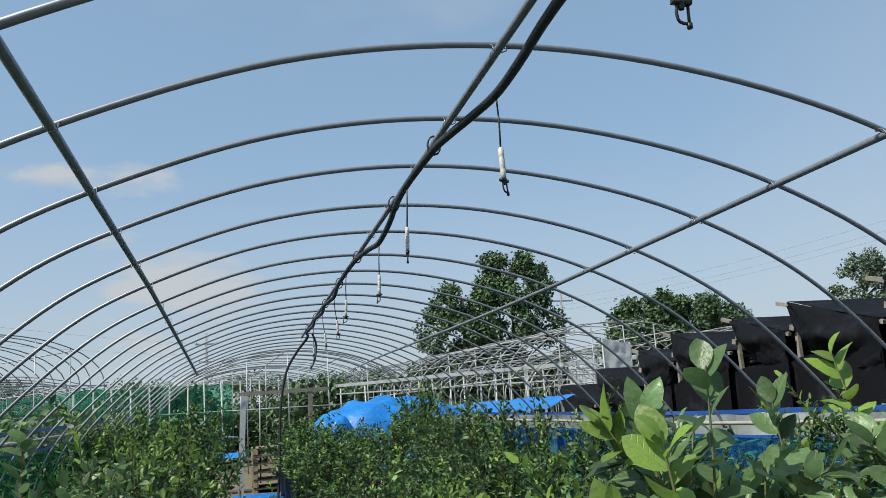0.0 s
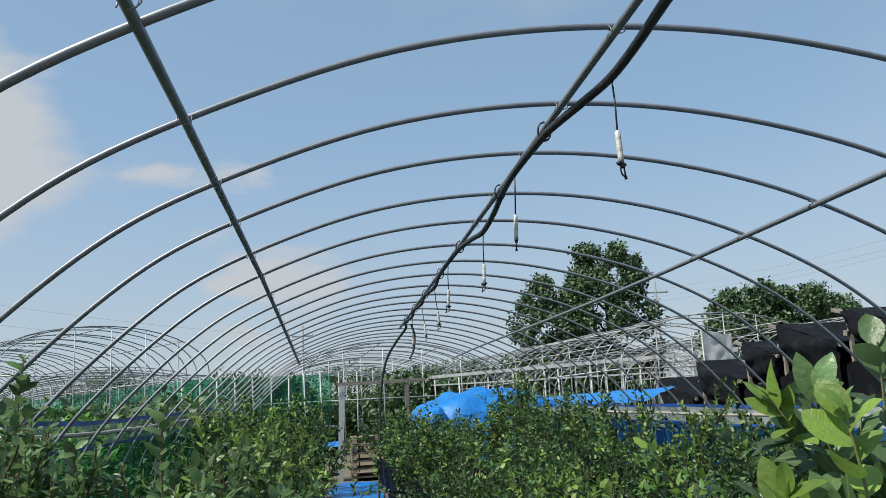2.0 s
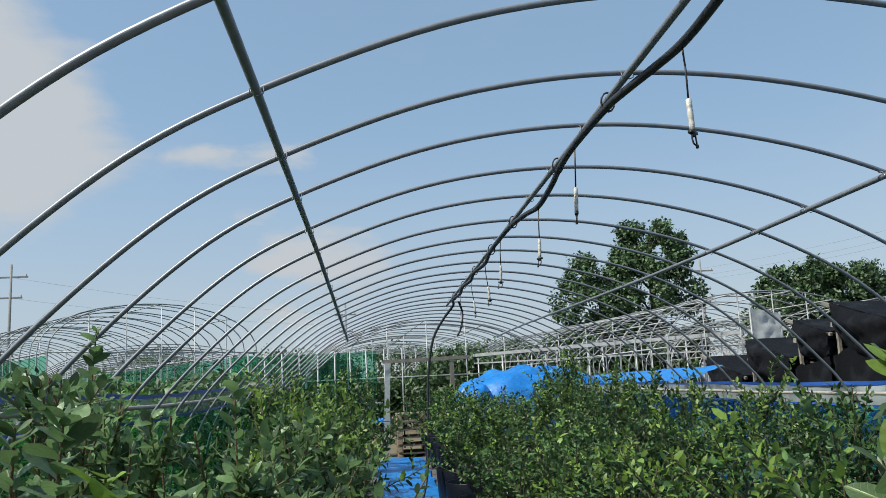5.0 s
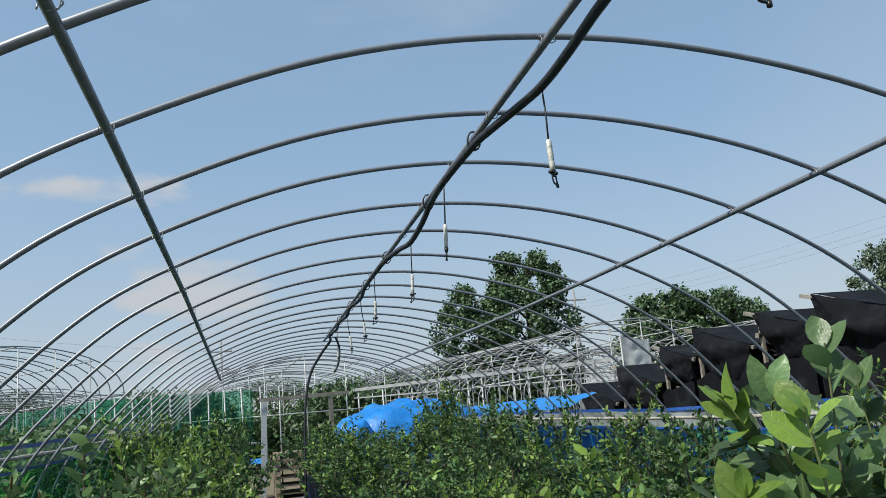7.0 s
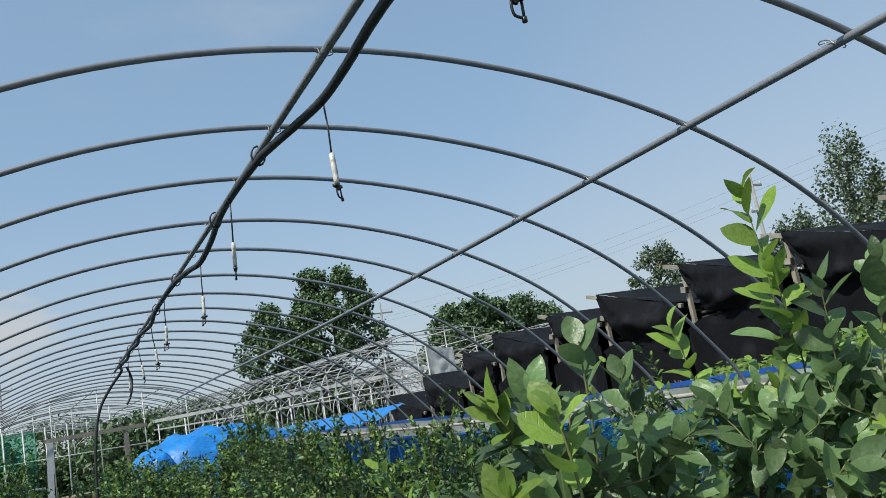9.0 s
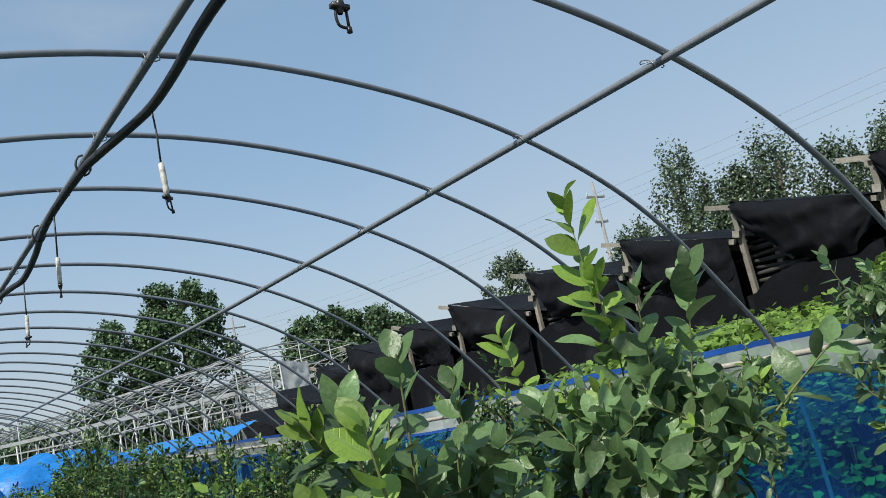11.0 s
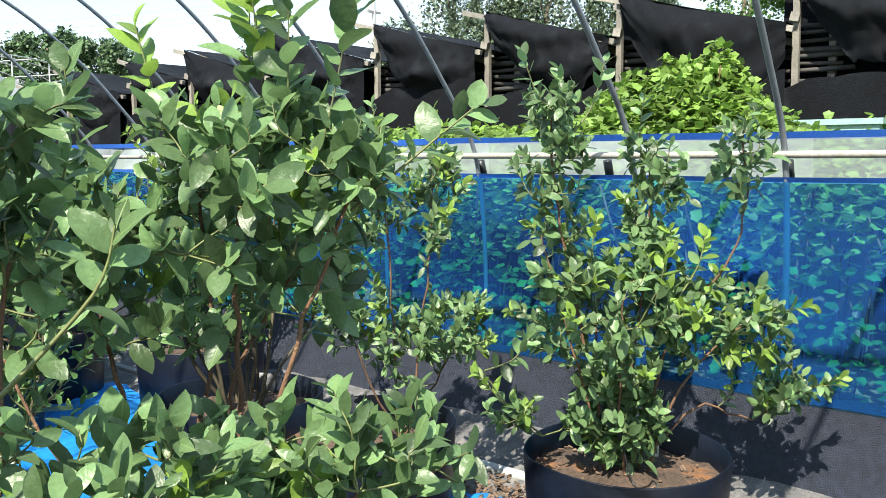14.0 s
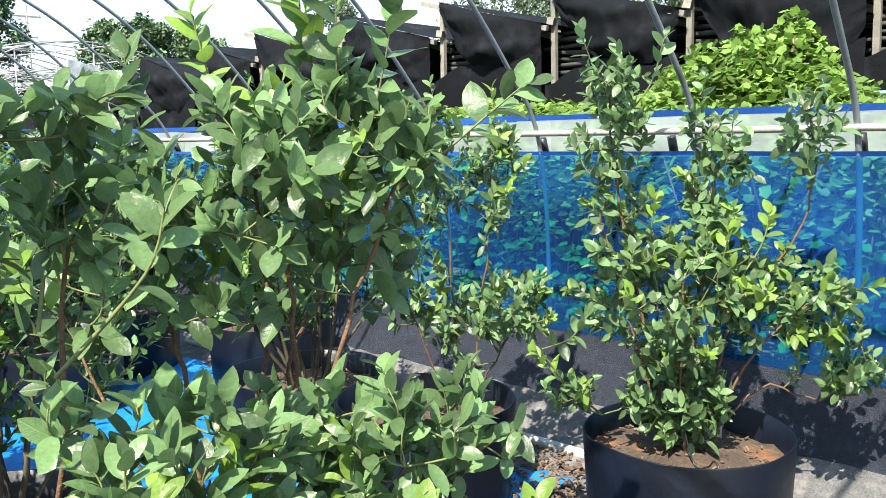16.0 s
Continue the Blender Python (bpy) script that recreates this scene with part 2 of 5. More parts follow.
M_CONCRETE = material("concrete_pole", (0.24, 0.24, 0.24), 0.85, 0, 2, 0.25)
M_WIRE = material("overhead_wire", (0.24, 0.25, 0.27), 0.6)
M_GRASS = material("weeds", (0.11, 0.25, 0.04), 0.6, 0, 3, 0.3, island=0.45, translucent=0.3)
M_BIN = material("teal_bin", (0.26, 0.40, 0.38), 0.5, 0, 6, 0.3)


def add_veins(m):
    """A pale midrib and faint side veins across a single leaf, along its own axes."""
    n, l = m.node_tree.nodes, m.node_tree.links
    b = n["Principled BSDF"]
    base = b.inputs["Base Color"].links[0].from_socket
    co = n.new("ShaderNodeTexCoord")
    xyz = n.new("ShaderNodeSeparateXYZ")
    l.new(co.outputs["Object"], xyz.inputs[0])
    side = n.new("ShaderNodeMath")
    side.operation = "ABSOLUTE"
    l.new(xyz.outputs["X"], side.inputs[0])
    rib = n.new("ShaderNodeMapRange")
    rib.inputs["From Min"].default_value, rib.inputs["From Max"].default_value = 0.012, 0.026
    rib.inputs["To Min"].default_value, rib.inputs["To Max"].default_value = 0.65, 0.0
    l.new(side.outputs[0], rib.inputs["Value"])
    run = n.new("ShaderNodeMath")
    run.operation = "MULTIPLY_ADD"
    run.inputs[1].default_value = -0.8
    l.new(side.outputs[0], run.inputs[0])
    l.new(xyz.outputs["Y"], run.inputs[2])
    wave = n.new("ShaderNodeMath")
    wave.operation = "MULTIPLY"
    wave.inputs[1].default_value = 48
    l.new(run.outputs[0], wave.inputs[0])
    sine = n.new("ShaderNodeMath")
    sine.operation = "SINE"
    l.new(wave.outputs[0], sine.inputs[0])
    fine = n.new("ShaderNodeMapRange")
    fine.inputs["From Min"].default_value, fine.inputs["From Max"].default_value = 0.8, 1.0
    fine.inputs["To Max"].default_value = 0.25
    l.new(sine.outputs[0], fine.inputs["Value"])
    most = n.new("ShaderNodeMath")
    most.operation = "MAXIMUM"
    l.new(rib.outputs["Result"], most.inputs[0])
    l.new(fine.outputs["Result"], most.inputs[1])
    mix = n.new("ShaderNodeMixRGB")
    mix.inputs["Color2"].default_value = (0.24, 0.34, 0.12, 1)
    l.new(most.outputs[0], mix.inputs["Fac"])
    l.new(base, mix.inputs["Color1"])
    l.new(mix.outputs["Color"], b.inputs["Base Color"])
    bump = n.new("ShaderNodeBump")
    bump.inputs["Strength"].default_value, bump.inputs["Distance"].default_value = 0.35, 0.004
    bump.invert = True
    l.new(most.outputs[0], bump.inputs["Height"])
    l.new(bump.outputs["Normal"], b.inputs["Normal"])


add_veins(M_LEAF_ONE)
add_veins(M_YOUNG_ONE)


# ---------- mesh tools ----------
class Geo:
    """Vertices and faces gathered for one mesh."""

    def __init__(self):
        self.v, self.f = [], []

    def tube(self, pts, r, sides=8, r_end=None, caps=True):
        pts = [Vector(p) for p in pts]
        base, count = len(self.v), len(pts)
        side = None
        for i, p in enumerate(pts):
            d = (pts[min(i + 1, count - 1)] - pts[max(i - 1, 0)]).normalized()
            if side is None:
                side = d.cross(Vector((0, 0, 1)) if abs(d.z) < 0.9 else Vector((1, 0, 0))).normalized()
            side = (side - d * side.dot(d)).normalized()
            up = d.cross(side)
            rad = r if r_end is None else r + (r_end - r) * i / (count - 1)
            for k in range(sides):
                a = 2 * math.pi * k / sides
                self.v.append(p + (side * math.cos(a) + up * math.sin(a)) * rad)
        for i in range(count - 1):
            for k in range(sides):
                a, b = base + i * sides + k, base + i * sides + (k + 1) % sides
                self.f.append((a, b, b + sides, a + sides))
        if caps:
            self.f.append(tuple(base + k for k in range(sides))[::-1])
            self.f.append(tuple(base + (count - 1) * sides + k for k in range(sides)))
        return self

    def box(self, centre, size, m=None):
        base = len(self.v)
        c, (sx, sy, sz) = Vector(centre), size
        for x, y, z in ((-1, -1, -1), (1, -1, -1), (1, 1, -1), (-1, 1, -1), (-1, -1, 1), (1, -1, 1), (1, 1, 1), (-1, 1, 1)):
            p = Vector((x * sx / 2, y * sy / 2, z * sz / 2))
            self.v.append(c + (m @ p if m else p))
        for q in ((0, 3, 2, 1), (4, 5, 6, 7), (0, 1, 5, 4), (1, 2, 6, 5), (2, 3, 7, 6), (3, 0, 4, 7)):
            self.f.append(tuple(base + i for i in q))
        return self

    def beam(self, a, b, w, h):
        """A squared timber from a to b."""
        a, b = Vector(a), Vector(b)
        m = (b - a).to_track_quat("Y", "Z").to_matrix()
        return self.box((a + b) / 2, (w, (b - a).length, h), m)

    def lathe(self, profile, sides=32, centre=(0, 0, 0), closed=False):
        base, c = len(self.v), Vector(centre)
        for r, z in profile:
            for k in range(sides):
                a = 2 * math.pi * k / sides
                self.v.append(c + Vector((r * math.cos(a), r * math.sin(a), z)))
        for i in range(len(profile) - 1):
            for k in range(sides):
                a, b = base + i * sides + k, base + i * sides + (k + 1) % sides
                self.f.append((a, b, b + sides, a + sides))
        return self

    def sheet(self, nu, nv, fn):
        """A grid of points fn(u, v), u and v from 0 to 1."""
        base = len(self.v)
        for j in range(nv + 1):
            for i in range(nu + 1):
                self.v.append(Vector(fn(i / nu, j / nv)))
        for j in range(nv):
            for i in range(nu):
                a = base + j * (nu + 1) + i
                self.f.append((a, a + 1, a + nu + 2, a + nu + 1))
        return self

    def leaf(self, base, along, normal, length, width, fold=0.25, curl=0.15, fine=False, twist=0.0):
        """An oval leaf folded along its midrib, bent down towards the tip and slightly twisted."""
        a = along.normalized()
        s = a.cross(normal).normalized()
        n = s.cross(a)
        i0 = len(self.v)
        rows = ((0.05, 0.30), (0.17, 0.70), (0.34, 0.96), (0.53, 1.0), (0.72, 0.84), (0.88, 0.48)) if fine else ((0.27, 0.92), (0.72, 0.88))
        self.v.append(base)
        for t, w in rows:
            mid = base + a * (length * t) - n * (curl * length * t * t)
            c, d = math.cos(twist * t), math.sin(twist * t)
            half = (s * c + n * d) * (width * 0.5 * w)
            lift = (n * c - s * d) * (width * 0.5 * w * fold)
            self.v += [mid - half + lift, mid, mid + half + lift]
        self.v.append(base + a * length - n * (curl * length))
        f = self.f
        f += [(i0, i0 + 2, i0 + 1), (i0, i0 + 3, i0 + 2)]
        for k in range(len(rows) - 1):
            j = i0 + 1 + 3 * k
            f += [(j, j + 1, j + 4, j + 3), (j + 1, j + 2, j + 5, j + 4)]
        j, tip = i0 + 1 + 3 * (len(rows) - 1), len(self.v) - 1
        f += [(j, j + 1, tip), (j + 1, j + 2, tip)]
        return self

    def blade(self, base, along, normal, length, width, fold=0.25):
        """A small leaf of two faces folded along its midrib, for foliage far off."""
        a = along.normalized()
        s = a.cross(normal).normalized()
        n = s.cross(a)
        i0 = len(self.v)
        mid, lift = base + a * (length * 0.45), n * (width * 0.5 * fold)
        self.v += [base, mid - s * (width * 0.5) + lift, mid + s * (width * 0.5) + lift, base + a * length]
        self.f += [(i0, i0 + 2, i0 + 3), (i0, i0 + 3, i0 + 1)]
        return self

    def lobed(self, base, along, normal, size):
        """A lobed vine leaf as a shallow fan."""
        a = along.normalized()
        s = a.cross(normal).normalized()
        n = s.cross(a)
        i0 = len(self.v)
        self.v.append(base + a * size * 0.4 - n * size * 0.08)
        ring = ((0.0, 0.0), (0.05, 0.42), (0.38, 0.38), (0.60, 0.46), (0.74, 0.28), (1.0, 0.0),
                (0.74, -0.28), (0.60, -0.46), (0.38, -0.38), (0.05, -0.42))
        for t, w in ring:
            self.v.append(base + a * size * t + s * size * w)
        for k in range(10):
            self.f.append((i0, i0 + 1 + k, i0 + 1 + (k + 1) % 10))
        return self

    def mesh(self, name, mat, smooth=True):
        me = bpy.data.meshes.new(name)
        me.from_pydata([tuple(p) for p in self.v], [], self.f)
        me.materials.append(mat)
        if smooth:
            me.polygons.foreach_set("use_smooth", [True] * len(me.polygons))
        me.update()
        return me


def part(name, geo, mat, parent=None, label="", smooth=True):
    """One mesh object, under a thing or a part."""
    ob = new(name, geo.mesh(name, mat, smooth) if isinstance(geo, Geo) else geo)
    if parent is not None:
        ob.parent = parent
    if label:
        ob["label"] = label
    return ob


def empty(name, place=(0, 0, 0), label="", category="", group="", kind=""):
    e = new(name)
    e.location = place
    e.empty_display_size = 0.1
    return tagged(e, label, category, group, kind)


def smooth_path(pts, per=6):
    """Catmull-Rom through the points."""
    pts = [Vector(p) for p in pts]
    out = []
    for i in range(len(pts) - 1):
        p0, p1, p2, p3 = pts[max(i - 1, 0)], pts[i], pts[i + 1], pts[min(i + 2, len(pts) - 1)]
        for k in range(per):
            t = k / per
            out.append(0.5 * (2 * p1 + (p2 - p0) * t + (2 * p0 - 5 * p1 + 4 * p2 - p3) * t * t + (3 * p1 - p0 - 3 * p2 + p3) * t ** 3))
    out.append(pts[-1])
    return out


def ground_z(y):
    """The plot climbs gently towards the far end."""
    s = min(max((y - 2.0) / 10.0, 0.0), 1.0)
    return 0.42 * s * s * (3 - 2 * s)


def wob(x, y, z=0.0):
    return noise.noise(Vector((x, y, z)))


# ---------- ground ----------
def ramp_lines():
    ys = [-400, -60, -12, -4] + [2 + 0.5 * i for i in range(21)] + [16, 40, 150, 500]
    xs = [-500, -80, -20, -6, -3, 0, 3, 6, 20, 80, 500]
    return xs, ys


g = Geo()
gx, gy = ramp_lines()
g.sheet(len(gx) - 1, len(gy) - 1, lambda u, v: (gx[round(u * (len(gx) - 1))], gy[round(v * (len(gy) - 1))],
                                                 ground_z(gy[round(v * (len(gy) - 1))]) - 0.02))
ground = part("ground", g, M_GROUND)
tagged(ground, "bare brown soil with patches of grass", "ground", kind="structure")

g = Geo().sheet(40, 120, lambda u, v: (-2.4 + 4.9 * u, -4 + 16 * v,
                                        ground_z(-4 + 16 * v) + 0.012 + 0.012 * wob(u * 14, v * 40)
                                        + 0.22 * max(0.0, (u - 0.885) / 0.115) ** 1.4))
fabric = part("ground_fabric", g, M_FABRIC)
tagged(fabric, "dusty black woven weed fabric laid over the soil", "ground cover", kind="structure")


def tarp_sheet(name, x0, x1, y0, y1, seed, label, lift=0.035):
    nu, nv = max(8, int((x1 - x0) * 22)), max(8, int((y1 - y0) * 18))

    def fn(u, v):
        x, y = x0 + (x1 - x0) * u, y0 + (y1 - y0) * v
        edge = 0.08 * wob(y * 2.1, seed)
        return (x + edge + 0.03 * wob(x * 5, y * 5, seed), y + 0.05 * wob(x * 3, seed),
                ground_z(y) + lift + 0.03 * abs(wob(x * 6, y * 6, seed)) + 0.015 * wob(x * 17, y * 15, seed))
    ob = part(name, Geo().sheet(nu, nv, fn), M_TARP)
    return tagged(ob, label, "tarpaulin")


tarp_sheet("blue_tarpaulin", -0.85, -0.15, 4.5, 11.5, 3.0, "crumpled blue tarpaulin laid along the path")
tarp_sheet("blue_tarpaulin", 0.1, 1.9, -0.55, 3.4, 9.0, "creased blue tarpaulin on the ground between pots")

g = Geo()
r2 = random.Random(5)
for _ in range(2600):
    x, y = r2.uniform(1.3, 2.15), r2.uniform(-1.0, 0.4)
    a = r2.uniform(0, 6.28)
    l, w = r2.uniform(0.010, 0.028), r2.uniform(0.005, 0.011)
    g.box((x, y, 0.035 + r2.uniform(0, 0.02)), (l, w, 0.005), Euler((r2.uniform(-.5, .5), r2.uniform(-.5, .5), a)).to_matrix())
tagged(part("bark_mulch", g, M_CHIP, smooth=False), "loose brown bark chips spilled on the ground", "mulch", kind="stuff")

# ---------- tunnel frame ----------
HOOP = [(2.50, -0.15), (2.50, 0.6), (2.48, 1.0), (2.425, 1.25), (2.355, 1.37), (2.245, 1.49), (2.11, 1.64), (1.94, 1.81), (1.735, 1.968),
        (1.50, 2.10), (1.265, 2.205), (1.06, 2.285), (0.68, 2.385), (0.31, 2.435), (0.0, 2.440), (-0.28, 2.42), (-0.60, 2.368), (-0.88, 2.28),
        (-1.16, 2.17), (-1.39, 2.066), (-1.57, 1.94), (-1.74, 1.80), (-1.91, 1.64), (-2.06, 1.49), (-2.2, 1.30), (-2.31, 1.05), (-2.36, 0.6), (-2.36, -0.15)]
HOOP_Y = [-3.7, -3.1, -2.5, -1.9, -1.27, -0.60, 0.0, 0.577, 1.145, 1.795, 2.354, 3.01] + [3.61 + 0.6 * i for i in range(15)]
tunnel = empty("greenhouse_frame", (0, 0, 0), "bare arched greenhouse frame of grey galvanised pipe without film", "greenhouse frame")
hoop_path = smooth_path([(x, 0, z) for x, z in HOOP], 4)
for _ in range(10):
    hoop_path = [hoop_path[0]] + [0.25 * hoop_path[i - 1] + 0.5 * hoop_path[i] + 0.25 * hoop_path[i + 1] for i in range(1, len(hoop_path) - 1)] + [hoop_path[-1]]
for y in HOOP_Y:
    dz = 0.006 * wob(y * 3.1, 4.2) + (0.009 if y > 1 or y == 0.0 else 0.004)
    tip = 0.005 if y == -0.60 else 0.0
    skew = -0.05 if y == -0.60 else 0.0
    ob = part("hoop", Geo().tube([(p.x, 0.012 * wob(p.x, y) + skew * p.x, p.z + tip * p.x) for p in hoop_path], 0.0108 if y < -0.3 else 0.0092, 10), M_PIPE, tunnel)
    ob.location = (0, y, dz + 0.35 * ground_z(y))
Y0, Y1 = -3.9, 12.1


def rise(y):
    return 0.35 * ground_z(y)


def left_drop(y):
    return -0.02 * max(0.0, y - 2.4)


part("ridge_pipe", Geo().tube([(0.006, y, 2.418 + 0.004 * wob(y, 1)) for y in (Y0, -1, 0, 1.2, 2.4, 4.0, 6.0, 7.6)], 0.0125, 10), M_PIPE, tunnel)
part("purlin", Geo().tube([(1.258, Y0 + (Y1 - Y0) * i / 12, 2.193 + rise(Y0 + (Y1 - Y0) * i / 12)) for i in range(13)], 0.0125, 10), M_PIPE, tunnel)
part("purlin", Geo().tube([(-1.145 - 0.006 * max(0.0, -y), y, 2.165 + left_drop(y)) for y in (Y0, -1, 0, 1.2, 2.4, 3.6, 4.8, 6.0, 7.6)], 0.0125, 10), M_PIPE, tunnel)
for y in HOOP_Y:
    if y > 8:
        continue
    for x, z, lean in ((0.006, 2.418, 0.0), (1.258, 2.193 + rise(y), 0.45), (-1.145, 2.165 + left_drop(y), -0.45)):
        c = Vector((x, y, z))
        pts = [c + Vector(p) for p in ((-0.018, -0.045, -0.012), (-0.017, -0.03, 0.012), (-0.016, 0.0, 0.024), (0.0, 0.018, 0.022),
                                       (0.016, 0.0, 0.024), (0.017, -0.03, 0.012), (0.018, -0.048, -0.012), (0.0, -0.05, -0.019))]
        part("wire_clip", Geo().tube(smooth_path(pts, 2), 0.0018, 5), M_CLIP, tunnel)

# ---------- water hose and sprinklers ----------
g = Geo()
HOSE_AT = [(-3.9, 0.04, 2.39), (-2.2, 0.0, 2.386), (-1.4, 0.02, 2.39), (-0.95, 0.056, 2.385), (-0.36, 0.050, 2.385), (-0.02, 0.068, 2.385), (0.21, 0.070, 2.383), (0.4, 0.046, 2.383), (0.6, 0.012, 2.382),
           (0.76, -0.008, 2.380), (1.22, -0.014, 2.383), (1.57, 0.002, 2.384), (1.85, 0.022, 2.372), (2.23, 0.03, 2.355), (2.5, 0.012, 2.372), (2.85, -0.01, 2.384), (3.25, -0.02, 2.38), (3.8, -0.012, 2.384),
           (4.25, 0.01, 2.372), (4.8, -0.01, 2.384), (5.2, 0.01, 2.375), (5.7, -0.01, 2.384), (6.1, 0.01, 2.372), (6.6, 0.0, 2.384), (6.9, 0.01, 2.384)]
pts = [(x, y, z) for y, x, z in HOSE_AT]


def hose_at(y):
    return [(x, z) for hy, x, z in HOSE_AT if abs(hy - y) < 0.01][0]


pts += [(0.03, 7.1, 2.36), (-0.08, 7.2, 2.22), (-0.2, 7.25, 2.0), (-0.27, 7.25, 1.6), (-0.3, 7.2, 1.0), (-0.34, 7.1, 0.55), (-0.42, 6.9, 0.3)]
g.tube(smooth_path(pts, 4), 0.0145, 8)
hose = empty("water_hose", (0, 0, 0), "black plastic water hose tied under the ridge pipe", "hose")
part("hose_line", g, M_HOSE, hose)
part("hose_tail", Geo().tube(smooth_path([(0.05, 6.7, 2.36), (0.09, 6.75, 2.25), (0.07, 6.72, 2.1), (0.02, 6.7, 2.0)], 4), 0.011, 8), M_HOSE, hose)
for y in (-2.2, 0.76, 1.6, 2.85, 3.8, 4.8, 5.7, 6.6):
    ring = [(0.0 + 0.024 * math.cos(a), y, 2.402 + 0.036 * math.sin(a)) for a in [2 * math.pi * k / 12 for k in range(13)]]
    part("hose_tie", Geo().tube(ring, 0.004, 6), M_HOSE, hose)


def sprinkler():
    s = empty("sprinkler", (0, 0, 0), "hanging sprinkler with white weight and black nozzle", "sprinkler", "sprinklers along the hose")
    part("drop_tube", Geo().tube([(0, 0, 0), (0.002, 0, -0.08), (-0.003, 0.002, -0.175)], 0.0032, 6), M_HOSE, s)
    prof = [(0.004, 0), (0.0085, -0.004), (0.009, -0.03), (0.0078, -0.034), (0.009, -0.038), (0.009, -0.07), (0.0078, -0.074), (0.0088, -0.078), (0.008, -0.1), (0.004, -0.104)]
    part("weight", Geo().lathe(prof, 10, (-0.003, 0.002, -0.172)), M_WEIGHT, s)
    n = Geo()
    n.box((-0.003, 0.002, -0.283), (0.034, 0.014, 0.008))
    n.lathe([(0.006, 0), (0.009, -0.004), (0.007, -0.016), (0.005, -0.024)], 8, (-0.003, 0.002, -0.272))
    n.tube(smooth_path([(-0.011, 0.002, -0.287), (-0.012, 0.002, -0.303), (-0.006, 0.002, -0.318), (0.012, 0.002, -0.32)], 3), 0.0028, 6)
    n.tube([(0.009, 0.002, -0.287), (0.012, 0.002, -0.32)], 0.0028, 6)
    n.tube([(0.012, 0.002, -0.318), (0.013, 0.002, -0.328)], 0.005, 6)
    part("nozzle", n, M_NOZZLE, s)
    return s


first_sprinkler = sprinkler()
for i, y in enumerate((-0.95, 0.21, 1.22, 2.23, 3.25, 4.25, 5.2, 6.1)):
    hx, hz = hose_at(y)
    m = pose(hx, y, hz - 0.012, (3, -4, 2, 5, -3, 2, 4, -2)[i], (5, 4, -3, 2, -4, 3, 2, -3)[i], 40 * i) @ Matrix.Diagonal((1, 1, 1.02 if i == 0 else 0.95, 1))
    if i == 0:
        first_sprinkler.matrix_world = m
    else:
        copy_thing(first_sprinkler, m)

# ---------- side curtains ----------
def side_curtain(sign, x, rail_z, net_mat, words, y0, y1, net_low, hem_mat, skirt, film_mat):
    """Side wall below the arches: net, film band, hem and roll pipe, with a fabric skirt at the foot."""
    thing = empty("side_curtain", (x, 0, 0), words, "greenhouse side net")
    nv = int((y1 - y0) * 5)

    def z_of(y):
        return rail_z + rise(y) + 0.012 * wob(y * 0.8, x) + (0.009 * max(0.0, y - 3) if sign < 0 else 0)

    def panel(lo, hi, dx, wav, rows):
        def fn(u, v):
            y = y0 + (y1 - y0) * u
            return (dx * sign + wav * wob(y * 1.6, v * 2.0, x) + wav * 0.4 * wob(y * 6, v * 5, x), y,
                    z_of(y) + lo + (hi - lo) * v + 0.008 * wob(y * 2.2, lo * 9))
        return Geo().sheet(nv, rows, fn)
    net_part = part("net", panel(net_low, -0.09, -0.05, 0.012, 8), net_mat, thing)
    part("film_band", panel(-0.098, 0.055, 0.03, 0.014, 3), film_mat, thing)
    part("hem", panel(0.05, 0.078, 0.026, 0.010, 1), hem_mat, thing)
    part("net_hem", panel(-0.092, -0.075, -0.052, 0.010, 1), hem_mat, net_part)
    n = int((y1 - y0) / 0.6)
    roll = part("roll_pipe", Geo().tube([(-0.086 * sign, y0 + (y1 - y0) * i / n, z_of(y0 + (y1 - y0) * i / n)) for i in range(n + 1)], 0.0125, 8), M_RAIL, thing)
    for i in range(4):
        y = y0 + 1.0 + i * 3.55
        part("pipe_joint", Geo().tube([(-0.086 * sign, y - 0.05, z_of(y)), (-0.086 * sign, y + 0.05, z_of(y))], 0.0165, 8), M_RAIL, roll)
    if skirt:
        def fn(u, v):
            y = y0 + (y1 - y0) * u
            top = z_of(y) + net_low + 0.03
            gz = ground_z(y) + 0.13
            return (-0.035 - 0.12 * v ** 1.6 + 0.03 * wob(y * 4, v * 3) * v, y, top + (gz - top) * v + 0.015 * wob(y * 9, v * 4))
        part("foot_skirt", Geo().sheet(nv * 2, 8, fn), M_SKIRT, thing, "black shade fabric skirt")
    return thing


for y in HOOP_Y:
    part("clamp", Geo().tube([(2.478, y, 1.165 + rise(y)), (2.452, y, 1.235 + rise(y))], 0.0175, 8), M_NOZZLE, tunnel, "black clamp")
side_curtain(1, 2.485, 1.255, M_BLUE_NET, "blue see-through side net under a clear film band and roll pipe", -3.9, 12.1, -0.84, M_HEM, True, M_FILM)
side_curtain(-1, -2.30, 1.40, M_GREEN_NET, "green see-through side net under a clear film band and roll pipe", -3.9, 12.1, -1.2, M_HEM, False, M_CLEAR)
part_pipe = Geo().tube([(2.09, 2.4, 0.05), (2.10, 0.9, 0.05), (2.095, -0.1, 0.05), (2.088, -0.9, 0.05)], 0.021, 10)
tagged(part("water_pipe", part_pipe, M_FILM_WHITE), "pale plastic water pipe lying on the ground", "pipe")


